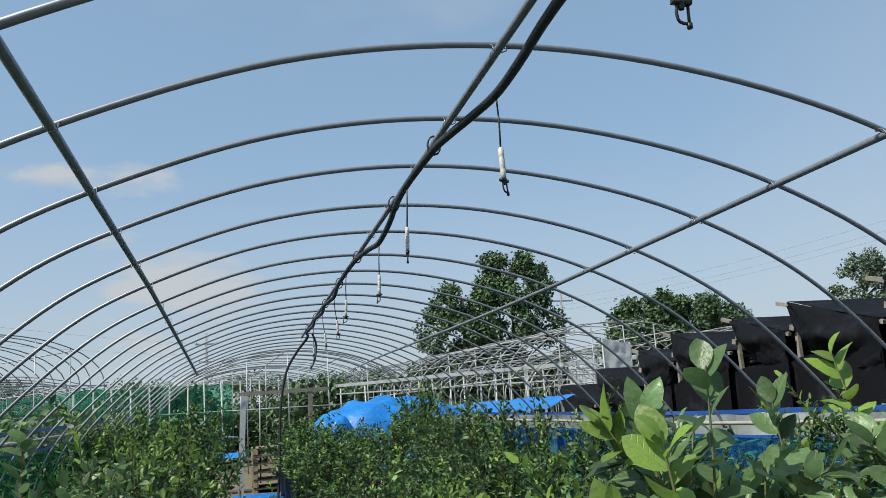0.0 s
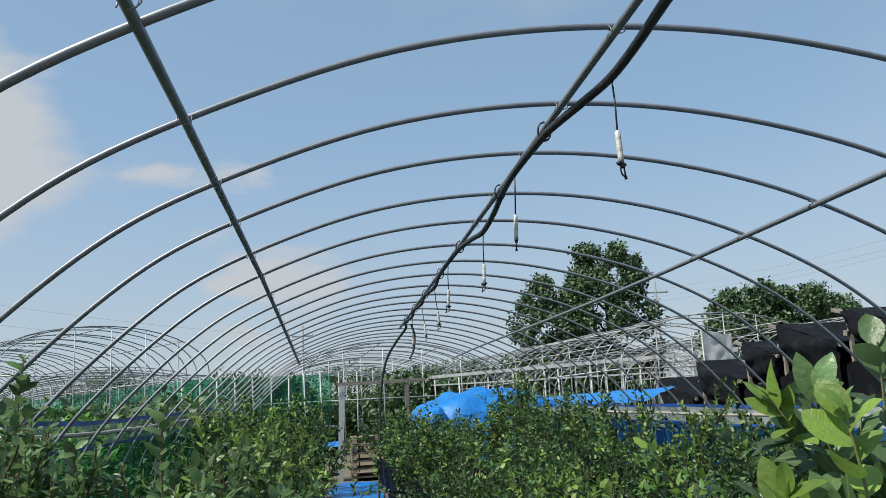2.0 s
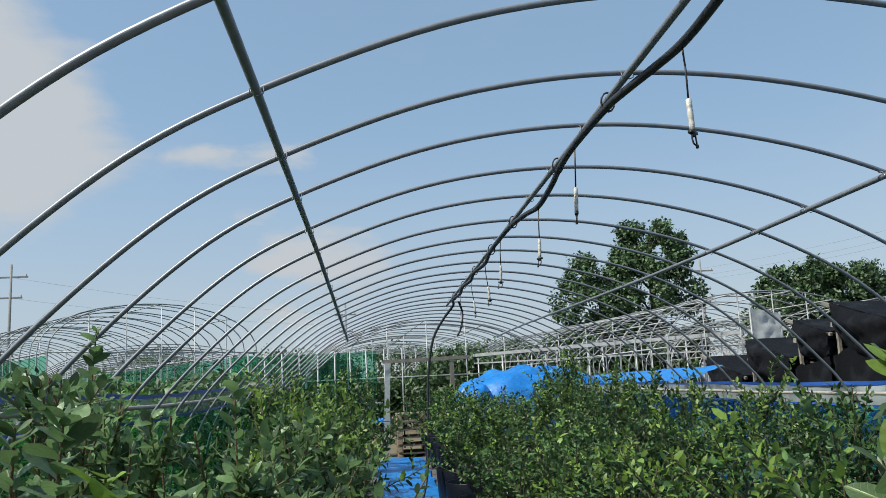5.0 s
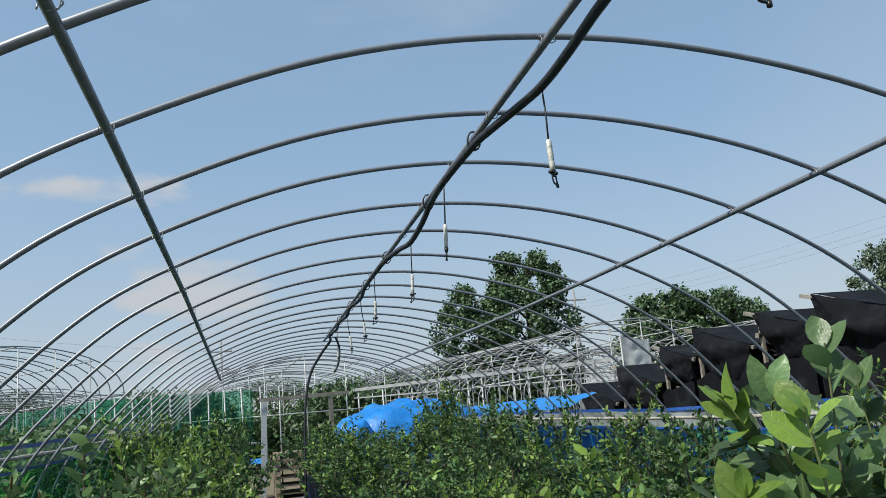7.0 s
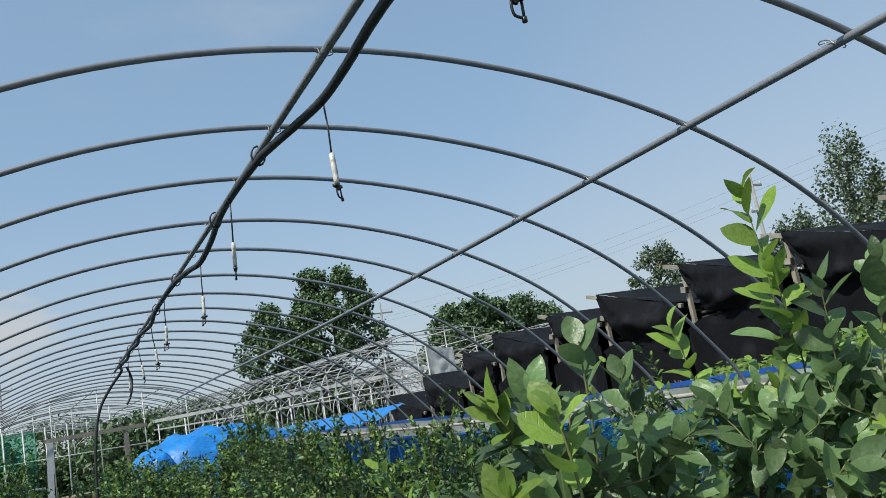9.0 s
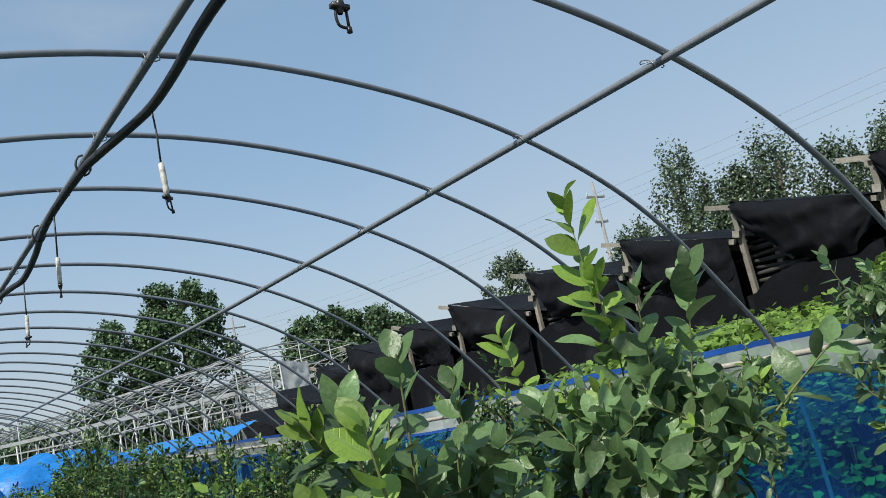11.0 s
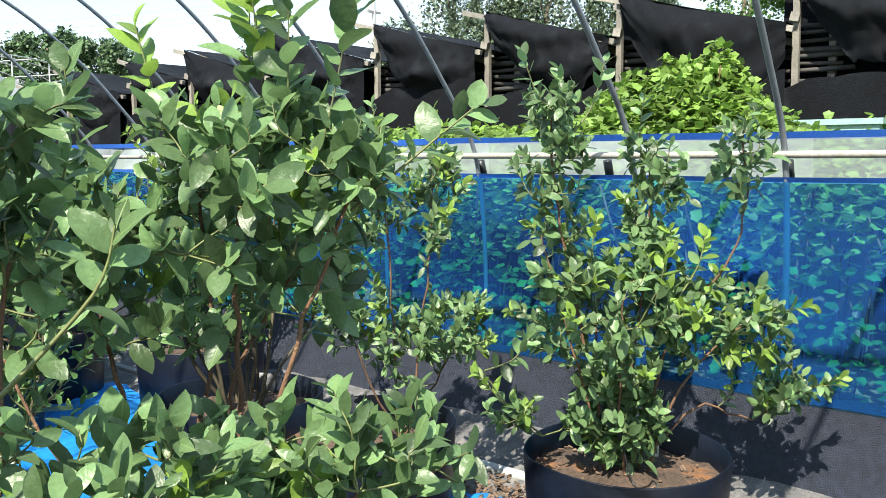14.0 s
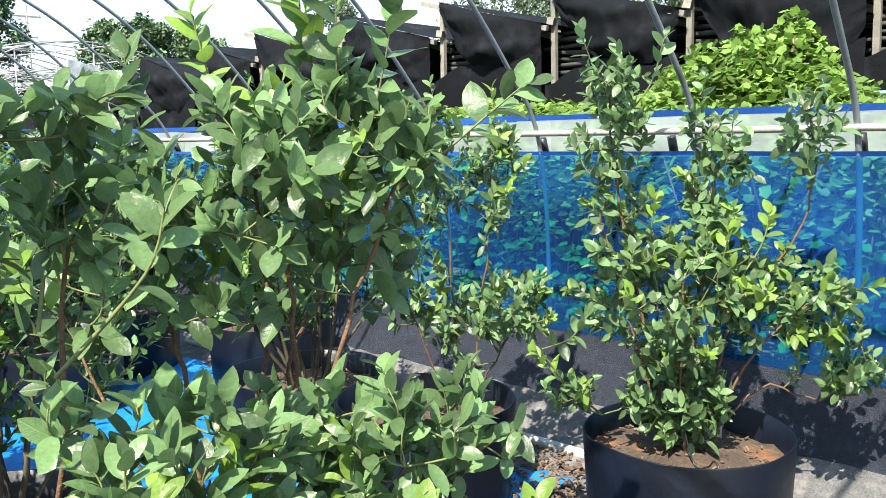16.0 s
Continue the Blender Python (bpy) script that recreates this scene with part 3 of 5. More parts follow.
# ---------- pots and blueberry bushes ----------
def make_pot(radius=0.305, height=0.357, sides=40):
    pot = empty("plant_pot", (0, 0, 0), "black plastic plant pot filled with bark soil", "plant pot", "pots in rows")
    g = Geo().lathe([(radius * 0.93, 0.0), (radius * 0.97, height * 0.5), (radius, height - 0.004), (radius - 0.002, height), (radius - 0.006, height - 0.002),
                     (radius - 0.012, height * 0.6), (radius - 0.02, 0.02)], sides)
    for i, p in enumerate(g.v):
        k = 1 + 0.018 * wob(math.atan2(p.y, p.x) * 1.5, p.z * 3)
        g.v[i] = Vector((p.x * k, p.y * k, p.z + (0.01 * wob(p.x * 4, p.y * 4) if p.z > height * 0.9 else 0)))
    part("wall", g, M_POT, pot)

    def soil(u, v):
        a, r = u * 2 * math.pi, v * (radius - 0.012)
        x, y = r * math.cos(a), r * math.sin(a)
        return (x, y, height * 0.76 + 0.035 * (1 - v) + 0.02 * wob(x * 14, y * 14) + 0.01 * wob(x * 40, y * 40))
    part("soil", Geo().sheet(36, 10, soil), M_SOIL, pot)
    chips = Geo()
    r3 = random.Random(11)
    for _ in range(100):
        a, r = r3.uniform(0, 6.28), (radius - 0.03) * math.sqrt(r3.random())
        x, y = r * math.cos(a), r * math.sin(a)
        chips.box((x, y, height * 0.76 + 0.035 * (1 - r / radius) + 0.02 * wob(x * 14, y * 14) + 0.008), (r3.uniform(.006, .02), r3.uniform(.003, .008), .003),
                  Euler((r3.uniform(-.6, .6), r3.uniform(-.6, .6), r3.uniform(0, 3))).to_matrix())
    tagged(part("bark_litter", chips, M_CHIP, pot, smooth=False), kind="stuff")
    return pot


def rand_dir(r, up=0.0):
    return Vector((r.gauss(0, 1), r.gauss(0, 1), r.gauss(0, 1) + up)).normalized()


def grow(seed, height, spread, stems, leaf, density=1.0, young=0.12, lean=(0, 0), shoots=(), bare_part=0.36, aims=(), reach=(0.22, 0.48), twigs=(5, 8), depth_dir=(0.8, 0.6), skip=0.45):
    """Stem paths and leaf sites of one bush, from its foot at the origin."""
    r = random.Random(seed)
    paths, leaves = [], []

    def twig(start, direction, length, rad, depth):
        pts, p, d = [start], Vector(start), Vector(direction).normalized()
        n = max(3, int(length / 0.055))
        for i in range(n):
            d = (d + 0.17 * rand_dir(r) + Vector((0, 0, 0.07 if depth else 0.05))).normalized()
            p = p + d * (length / n)
            pts.append(p.copy())
        paths.append((pts, rad, rad * 0.45))
        bare = bare_part if depth == 0 else 0.10
        tip_young = r.random() < young * (2.2 if depth else 1)
        step = 0.024 / density
        k, ang = int(length / step), r.uniform(0, 6.28)
        for i in range(k):
            t = (i + 0.5) / k
            if t < bare or (depth == 0 and t < 0.75 and r.random() < skip):
                continue
            j = min(int(t * n), n - 1)
            q = pts[j].lerp(pts[j + 1], t * n - j)
            axis = (pts[j + 1] - pts[j]).normalized()
            ang += 2.4 + r.uniform(-0.4, 0.4)
            side = axis.cross(Vector((math.cos(ang), math.sin(ang), 0.35))).normalized()
            along = (side * 0.8 + axis * r.uniform(0.4, 1.2) + Vector((0, 0, r.uniform(-0.3, 0.4)))).normalized()
            nor = (Vector((0, 0, 1)) * 0.5 + axis * 0.5 + 0.65 * rand_dir(r)).normalized()
            size = leaf * r.uniform(0.65, 1.15) * (0.75 if t > 0.93 else 1)
            leaves.append((q, along, nor, size, size * r.uniform(0.38, 0.54), tip_young and t > 0.45))
        if depth < 2:
            m = {0: r.randint(*twigs) + (4 if bare_part < 0.2 else 0), 1: r.randint(1, 3)}[depth]
            for _ in range(m):
                t = r.uniform(max(0.08, bare_part * 0.9), 0.95)
                j = min(int(t * n), n - 1)
                axis = (pts[j + 1] - pts[j]).normalized()
                out = (axis * 0.75 + 0.8 * rand_dir(r, 0.25)).normalized()
                twig(pts[j], out, length * r.uniform(*reach), rad * 0.5, depth + 1)
    for tip, size, is_young in shoots:
        tip = Vector(tip)
        foot = Vector((tip.x * 0.3, tip.y * 0.3, 0.05))
        pts = smooth_path([foot, foot.lerp(tip, 0.5) + 0.05 * rand_dir(r), foot.lerp(tip, 0.8) + 0.02 * rand_dir(r), tip], 5)
        paths.append((pts, 0.0055, 0.002))
        n, ang = len(pts) - 1, r.uniform(0, 6.28)
        for i in range(int(tip.length / 0.032)):
            t = 0.42 + 0.58 * (i + 0.5) / int(tip.length / 0.032)
            j = min(int(t * n), n - 1)
            q = pts[j].lerp(pts[j + 1], t * n - j)
            axis = (pts[j + 1] - pts[j]).normalized()
            ang += 2.4 + r.uniform(-0.4, 0.4)
            side = axis.cross(Vector((math.cos(ang), math.sin(ang), 0.3))).normalized()
            along = (side + axis * r.uniform(0.3, 1.1)).normalized()
            k = size * r.uniform(0.75, 1.2) * (0.6 if t > 0.94 else 1)
            leaves.append((q, along, (axis + Vector((0, 0, 0.5)) + 0.4 * rand_dir(r)).normalized(), k, k * r.uniform(0.52, 0.68), is_young and t > 0.55))
    for s in range(stems):
        a = 2 * math.pi * (s + r.uniform(-0.3, 0.3)) / stems
        out = Vector((math.cos(a), math.sin(a), 0))
        tall = height * r.uniform(0.62, 1.0)
        d = out * spread * r.uniform(0.35, 1.0) + Vector((lean[0], lean[1], tall))
        foot = out * r.uniform(0.01, 0.07) * (0.6 if stems > 20 else 1.0)
        if aims:
            k = r.uniform(-0.24, 0.24)
            d = Vector(aims[s % len(aims)]) * 1.05 + Vector((depth_dir[0] * k, depth_dir[1] * k, 0)) + 0.035 * rand_dir(r) - foot
        twig(foot, d, d.length * 0.97, r.uniform(0.006, 0.010) * (0.7 if stems > 22 else 1.0), 0)
    return paths, leaves


LEAF_KINDS = []
for fold, curl, twist in ((0.2, 0.12, 0.3), (0.35, 0.25, -0.5), (0.1, 0.02, 0.6), (0.28, 0.35, -0.2), (0.15, -0.06, -0.7), (0.4, 0.2, 0.5)):
    LEAF_KINDS.append([Geo().leaf(Vector((0, 0, 0)), Vector((0, 1, 0)), Vector((0, 0, 1)), 1.0, 0.5, fold, curl, True, twist).mesh(*kind)
                       for kind in (("leaf", M_LEAF_ONE), ("young_leaf", M_YOUNG_ONE))])


def make_bush(words, grown, single=0, group="blueberry bushes", leaf_mat=None):
    """A bush of stems and leaves; the first `single` leaf sites (by a shuffled order) are leaves of their own."""
    paths, leaves = grown
    bush = empty("blueberry_bush", (0, 0, 0), words, "blueberry bush", group)
    g = Geo()
    shoots = Geo()
    for pts, r0, r1 in paths:
        if single:
            (g if r0 > 0.0036 else shoots).tube(pts, r0, 6 if r0 > 0.0036 else 4, r1, False)
        elif r0 > 0.0026:
            g.tube(pts, r0, 4 if r0 > 0.005 else 3, r1, False)
    part("stem_framework", g, M_STEM if single else M_TWIG, bush)
    if shoots.v:
        tagged(part("twig_framework", shoots, M_SHOOT, bush, "thin green-brown twigs"), kind="stuff")
    order = list(leaves)
    random.Random(3).shuffle(order)
    old, fresh = Geo(), Geo()
    for i, (q, along, nor, size, width, is_young) in enumerate(order):
        if i < single:
            a = along
            s = a.cross(nor).normalized()
            n = s.cross(a)
            kind = LEAF_KINDS[i % 6]
            ob = part("leaf", kind[1 if is_young else 0], None, bush)
            rot = Matrix((s, a, n)).transposed().to_4x4()
            ob.matrix_local = Matrix.Translation(q) @ rot @ Matrix.Diagonal((width / 0.5, size, size, 1))
        else:
            (fresh if is_young else old).leaf(q, along, nor, size, width, random.uniform(0.05, 0.40), random.uniform(-0.1, 0.38), single > 0, random.uniform(-0.8, 0.8))
    tagged(part("foliage", old, leaf_mat or M_LEAF, bush), kind="stuff")
    if fresh.v:
        tagged(part("new_growth", fresh, M_YOUNG, bush, "yellow-green young leaves"), kind="stuff")
    return bush


POT = make_pot()
pot_used = False


def put_pot(x, y, turn=0.0, size=1.0):
    global pot_used
    m = pose(x, y, ground_z(y) + 0.02, 0, 0, turn) @ Matrix.Scale(1, 4)
    if not pot_used:
        pot_used = True
        POT.matrix_world = m
        return POT
    return copy_thing(POT, m)


def stand(bush, x, y, turn=0.0):
    bush.matrix_world = pose(x, y, ground_z(y) + 0.29, 0, 0, turn)


# bushes close to the path, each grown on its own
def shrub(seed, canes, lobes, shoots, leaf, wide=0.5, bare=0.4, upright=0.8, dense=1.8):
    """Stem paths and leaf sites of a bush with bare woody canes below and leafy twigs that fill rounded lobes.
    canes: (points, thickness); lobes: (centre, radii, twigs, share of young twigs); shoots: (points, leaf length, young)."""
    r = random.Random(seed)
    paths, leaves, nodes = [], [], []
    for pts, thick in canes:
        line = smooth_path(pts, 5)
        line = [p + 0.006 * rand_dir(r) for p in line]
        paths.append((line, thick * 0.8, thick * 0.4))
        nodes += line[len(line) // 3:]

    def dress(line, size, young, start, step, broad=1.0):
        total = sum((line[i + 1] - line[i]).length for i in range(len(line) - 1))
        k, n, ang = max(4, int(total * (1 - start) / step)), len(line) - 1, r.uniform(0, 6.28)
        for i in range(k):
            f = (i + 0.6) / k
            t = start + (1 - start) * f
            j = min(int(t * n), n - 1)
            q = line[j].lerp(line[j + 1], t * n - j)
            axis = (line[j + 1] - line[j]).normalized()
            ang += 2.4 + r.uniform(-0.5, 0.5)
            side = axis.cross(Vector((math.cos(ang), math.sin(ang), 0.3))).normalized()
            along = (side * (1.0 - 0.45 * f) + axis * (0.35 + 0.75 * f) + Vector((0, 0, r.uniform(-0.25, 0.2)))).normalized()
            face = (axis * 0.45 + Vector((-0.48, -0.26, 0.62)) - side * 0.25 + 0.45 * rand_dir(r)).normalized()
            length = size * r.uniform(0.68, 1.12) * (0.62 + 0.38 * min(1.0, 3.2 * (1 - f) + 0.2))
            leaves.append((q, along, face, length, length * wide * broad * r.uniform(0.82, 1.15), young and f > 0.3))

    for centre, radii, count, young in lobes:
        centre = Vector(centre)
        for _ in range(round(count * dense)):
            d = rand_dir(r, 0.25) * (0.25 + 0.75 * r.random() ** 0.45)
            tip = centre + Vector((d.x * radii[0], d.y * radii[0], d.z * radii[1]))
            root = min(nodes, key=lambda p: (p - tip).length + 0.9 * max(0.0, p.z - tip.z + 0.06))
            gap = tip - root
            bend = Vector((gap.x * 0.2, gap.y * 0.2, -0.05 * gap.length)) * upright
            line = smooth_path([root, root.lerp(tip, 0.4) + bend + 0.02 * rand_dir(r), root.lerp(tip, 0.75) + 0.6 * bend + 0.012 * rand_dir(r), tip], 4)
            thick = min(0.0034, 0.0014 + 0.006 * gap.length)
            paths.append((line, thick, 0.0011))
            if r.random() < 0.35:
                nodes.append(line[len(line) // 2])
            leafy = min(0.9, r.uniform(0.13, 0.2) / max(gap.length, 0.05))
            dress(line, leaf * r.uniform(0.82, 1.1), r.random() < young, 1 - leafy, 0.0115 if leaf < 0.06 else 0.0145)
    for pts, size, young in shoots:
        line = smooth_path(pts, 5)
        paths.append((line, 0.0032, 0.0012))
        dress(line, size, young, bare, 0.018, 1.2)
    return paths, leaves


def across(r, d, z, turn=(0.763, 0.647)):
    """A point of a bush from its offset across the view over the path, its offset away from the path and its height."""
    return Vector((turn[1] * r + turn[0] * d, -turn[0] * r + turn[1] * d, z))


C = across
TALL = shrub(32,
             [([C(-.05, 0, .0), C(-.03, .02, .30), C(-.01, .03, .50), C(-.01, .02, .68), C(.0, .02, .92)], .0095),
              ([C(-.06, .02, .0), C(-.07, .03, .28), C(-.10, .06, .45), C(-.06, .06, .66), C(-.08, .08, .9)], .008),
              ([C(-.10, -.02, .0), C(-.17, -.02, .25), C(-.19, -.02, .46), C(-.22, .0, .62), C(-.27, .02, .78)], .0085),
              ([C(-.02, -.03, .0), C(.0, -.05, .30), C(.06, -.06, .52), C(.12, -.05, .70), C(.20, -.04, .92)], .008),
              ([C(-.03, .05, .0), C(.03, .10, .26), C(-.05, .13, .52), C(.08, .14, .76), C(.14, .16, .9)], .0075),
              ([C(-.01, -.06, .02), C(.05, -.16, .2), C(.13, -.24, .36), C(.22, -.28, .48)], .006),
              ([C(.0, -.03, .02), C(.10, -.12, .22), C(.24, -.16, .38), C(.34, -.12, .46)], .0055),
              ([C(-.06, -.04, .02), C(-.12, -.14, .22), C(-.26, -.16, .50), C(-.33, -.15, .66)], .006)],
             [(C(.02, .0, .93), (.23, .16), 32, .07), (C(-.29, .02, .83), (.20, .15), 28, .08), (C(.15, .0, .93), (.13, .17), 17, .07),
              (C(-.02, .08, .78), (.26, .12), 16, .05), (C(-.02, -.02, 1.04), (.13, .08), 3, .1), (C(-.02, -.10, .46), (.20, .10), 10, .0), (C(.12, -.18, .42), (.14, .10), 8, .0),
              (C(.20, -.26, .53), (.13, .12), 9, .04), (C(.32, -.12, .50), (.10, .10), 7, .0), (C(.10, -.22, .36), (.14, .09), 8, .03), (C(-.34, -.14, .70), (.10, .12), 6, .1)],
             [([C(.0, .02, .8), C(.02, .02, 1.05), C(.03, .02, 1.22), C(.02, .0, 1.42)], .088, True), ([C(.0, .02, .85), C(.05, .0, 1.05), C(.04, -.02, 1.26)], .08, True),
              ([C(.1, -.04, .8), C(.17, -.04, 1.05), C(.21, -.03, 1.24)], .076, False), ([C(-.08, .05, .85), C(-.13, .05, 1.02), C(-.17, .04, 1.20)], .072, True),
              ([C(.2, -.04, .88), C(.32, -.02, .98), C(.42, -.02, 1.06)], .07, False), ([C(-.2, .02, .8), C(-.26, .0, 1.0), C(-.27, -.02, 1.12)], .07, False),
              ([C(.06, -.04, .85), C(.10, -.06, 1.05), C(.11, -.08, 1.22)], .074, False), ([C(.28, -.13, .4), C(.38, -.22, .34), C(.42, -.25, .42)], .06, True)],
             .063, .50, dense=2.1)
BUSHY = shrub(21,
              [([C(-.04, 0, .0), C(-.10, .0, .30), C(-.17, .0, .60), C(-.22, .0, .86), C(-.23, .0, 1.10)], .0075),
               ([C(.0, .02, .0), C(.02, .02, .35), C(.05, .02, .62), C(.06, .02, .92)], .007),
               ([C(.04, .0, .0), C(.10, .02, .32), C(.18, .03, .50), C(.31, .03, .66), C(.36, .03, .86), C(.33, .03, 1.02)], .0062),
               ([C(-.06, -.02, .0), C(-.14, -.04, .3), C(-.22, -.05, .55), C(-.27, -.04, .74)], .006),
               ([C(.05, -.02, .0), C(.15, -.03, .28), C(.28, -.03, .42), C(.38, -.02, .5)], .006),
               ([C(.05, .03, .0), C(.22, .04, .2), C(.40, .04, .16), C(.55, .04, .24), C(.64, .04, .27)], .005),
               ([C(-.05, .02, .0), C(-.14, .0, .16), C(-.26, -.04, .15), C(-.37, -.08, .25), C(-.44, -.1, .36)], .0042),
               ([C(-.02, -.05, .0), C(-.04, -.08, .3), C(-.04, -.1, .56)], .006), ([C(.0, .08, .0), C(-.06, .14, .35), C(-.04, .16, .64)], .006)],
              [(C(-.23, .0, 1.00), (.12, .24), 22, .08), (C(.07, .02, .86), (.12, .20), 20, .08), (C(.34, .03, .98), (.09, .15), 11, .12),
               (C(-.08, .0, .50), (.28, .20), 54, .14), (C(.20, .0, .50), (.15, .16), 20, .30), (C(.36, .0, .48), (.15, .14), 18, .45),
               (C(-.04, .0, .22), (.16, .15), 52, .02), (C(-.02, .0, .12), (.12, .08), 18, .0), (C(.52, .04, .25), (.14, .06), 12, .25), (C(-.20, -.02, .68), (.14, .14), 14, .1), (C(.06, .0, .68), (.12, .10), 10, .3), (C(-.36, -.07, .24), (.09, .05), 6, .3)],
              [([C(-.1, -.05, .5), C(-.13, -.08, .66), C(-.12, -.1, .80)], .055, True), ([C(.0, -.06, .45), C(.06, -.1, .6), C(.08, -.1, .70)], .058, True),
               ([C(.1, -.04, .5), C(.18, -.06, .64), C(.20, -.07, .74)], .058, True), ([C(-.23, 0, 1.0), C(-.28, 0, 1.15), C(-.32, 0, 1.26)], .058, False),
               ([C(-.2, 0, 1.0), C(-.12, 0, 1.1), C(-.08, 0, 1.24)], .052, False), ([C(.06, .02, .86), C(.03, .02, 1.0), C(.04, .02, 1.14)], .052, False),
               ([C(.40, .04, .16), C(.55, .04, .24), C(.68, .04, .28)], .05, True), ([C(-.26, -.04, .15), C(-.37, -.08, .25), C(-.46, -.1, .36)], .052, True),
               ([C(.3, .0, .45), C(.44, -.02, .5), C(.54, -.02, .52)], .05, True)],
              .051, .49, .45, dense=2.1)
NEAR = shrub(43,
             [([Vector(p) for p in ((.0, .0, .0), (.02, -.04, .3), (.0, -.04, .6), (-.02, .0, .9))], .008), ([Vector(p) for p in ((.0, .02, .0), (.06, .06, .3), (.12, .06, .6), (.14, .06, .85))], .007),
              ([Vector(p) for p in ((.0, -.03, .0), (.04, -.12, .25), (.07, -.2, .45), (.06, -.26, .56))], .007), ([Vector(p) for p in ((-.02, .0, .0), (-.1, -.08, .3), (-.12, -.12, .6), (-.1, -.14, .84))], .007),
              ([Vector(p) for p in ((.03, -.02, .0), (.14, -.1, .2), (.24, -.16, .32), (.32, -.22, .40))], .006), ([Vector(p) for p in ((.02, .0, .0), (.12, -.02, .25), (.22, -.06, .45), (.30, -.1, .5))], .006)],
             [((.03, -.15, .52), (.15, .12), 12, .22), ((.23, -.10, .38), (.14, .10), 7, .15), ((.37, -.1, .32), (.12, .10), 7, .1), ((.05, .02, .98), (.09, .14), 8, .06),
              ((.15, .04, .96), (.09, .14), 9, .06), ((.08, -.1, .35), (.15, .10), 8, .1), ((-.08, -.02, 1.0), (.07, .14), 4, .4), ((.17, -.05, .62), (.13, .09), 9, .12), ((.27, -.08, .56), (.13, .09), 10, .06), ((.46, -.12, .40), (.13, .10), 12, .04), ((.09, -.16, .54), (.13, .10), 8, .3)],
             [([Vector(p) for p in ((.0, .0, .8), (.02, -.02, 1.0), (.03, -.02, 1.17))], .058, False), ([Vector(p) for p in ((.1, .06, .75), (.13, .06, .92), (.14, .05, 1.04))], .062, False),
              ([Vector(p) for p in ((-.02, .02, .8), (-.08, .04, .92), (-.1, .05, 1.0))], .062, False), ([Vector(p) for p in ((.1, .02, .7), (.18, -.06, .82), (.2, -.08, .9))], .064, False),
              ([Vector(p) for p in ((-.1, -.14, .8), (-.1, -.16, .98), (-.12, -.17, 1.1))], .060, True)],
             .058, .50, dense=1.7)
SLENDER = shrub(65,
                [([C(.0, 0, .0), C(-.02, .0, .3), C(-.03, .0, .6), C(-.05, .0, .92)], .006), ([C(.02, 0, .0), C(.06, .0, .3), C(.10, .0, .6), C(.12, .0, .9)], .006),
                 ([C(.0, 0, .0), C(-.12, .0, .25), C(-.18, .0, .45), C(-.20, .0, .62)], .005), ([C(.0, 0, .0), C(.12, .0, .2), C(.2, .0, .36), C(.26, .0, .5)], .005)],
                [(C(-.06, .0, .86), (.10, .22), 11, .25), (C(.12, .0, .84), (.11, .20), 12, .25), (C(-.16, .0, .48), (.14, .14), 13, .1), (C(.18, .0, .42), (.16, .13), 15, .1), (C(.02, .0, .34), (.16, .12), 10, .1)],
                [([C(-.05, 0, .8), C(-.06, 0, 1.0), C(-.08, 0, 1.14)], .05, False), ([C(.1, 0, .8), C(.13, 0, 1.0), C(.12, 0, 1.12)], .05, True)],
                .050, .42, dense=3.4)
CLOSE = [
    ((1.765, -1.025), BUSHY, "bushy blueberry plant with small leaves and pale new shoots", 290),
    ((0.42, -0.93), TALL, "tall blueberry bush with large grey-green leaves on bare woody stems", 290),
    ((-0.19, -1.16), NEAR, "blueberry bush with large leaves and upright shoots", 260),
    ((-1.50, -0.58), grow(54, 0.86, 0.40, 12, 0.062, 1.5, 0.04, bare_part=0.22, shoots=[((0.02, 0.0, 1.08), 0.072, False), ((0.12, -0.06, 1.10), 0.076, False), ((0.2, -0.1, 1.0), 0.07, True), ((0.28, 0.0, 0.95), 0.066, False), ((-0.05, -0.1, 1.0), 0.07, False)]), "dense blueberry bush with broad dark leaves", 290),
    ((-1.78, 0.75), grow(58, 1.24, 0.24, 22, 0.056, 1.6, 0.03, bare_part=0.15, skip=0.1, reach=(0.08, 0.18), depth_dir=(-0.34, 0.94), aims=((0.0, 0.0, 1.24), (0.10, 0.05, 1.14), (-0.10, -0.04, 1.16), (0.14, 0.05, 1.02), (-0.13, -0.05, 0.98), (0.05, 0.02, 1.20), (-0.05, 0.0, 1.08)), shoots=[((0.02, -0.03, 1.36), 0.056, False)]), "tall dark blueberry bush with a leafy shoot on top", 290),
    ((-1.20, 0.20), grow(59, 1.06, 0.36, 24, 0.054, 1.5, 0.02, bare_part=0.12, skip=0.2, reach=(0.12, 0.26), shoots=[((-0.05, 0.05, 1.18), 0.06, False)]), "compact dense blueberry bush with dark leaves", 240),
    ((-1.27, 1.12), grow(60, 1.06, 0.38, 24, 0.054, 1.5, 0.04, bare_part=0.12, skip=0.2, reach=(0.12, 0.26)), "compact dense blueberry bush with dark leaves", 200),
    ((1.60, -0.27), SLENDER, "slender blueberry bush with sparse narrow leaves", 200),
    ((1.85, -2.38), grow(76, 0.95, 0.34, 8, 0.056, 1.0, 0.15), "blueberry bush with small leaves beside the blue net", 0),
]
for (x, y), grown, words, single in CLOSE:
    if grown is SLENDER:
        put_pot(1.50, -0.20, 40)
    else:
        put_pot(x, y, 60 * x)
    stand(make_bush(words, grown, single, leaf_mat=M_BROAD if single else None), x, y)

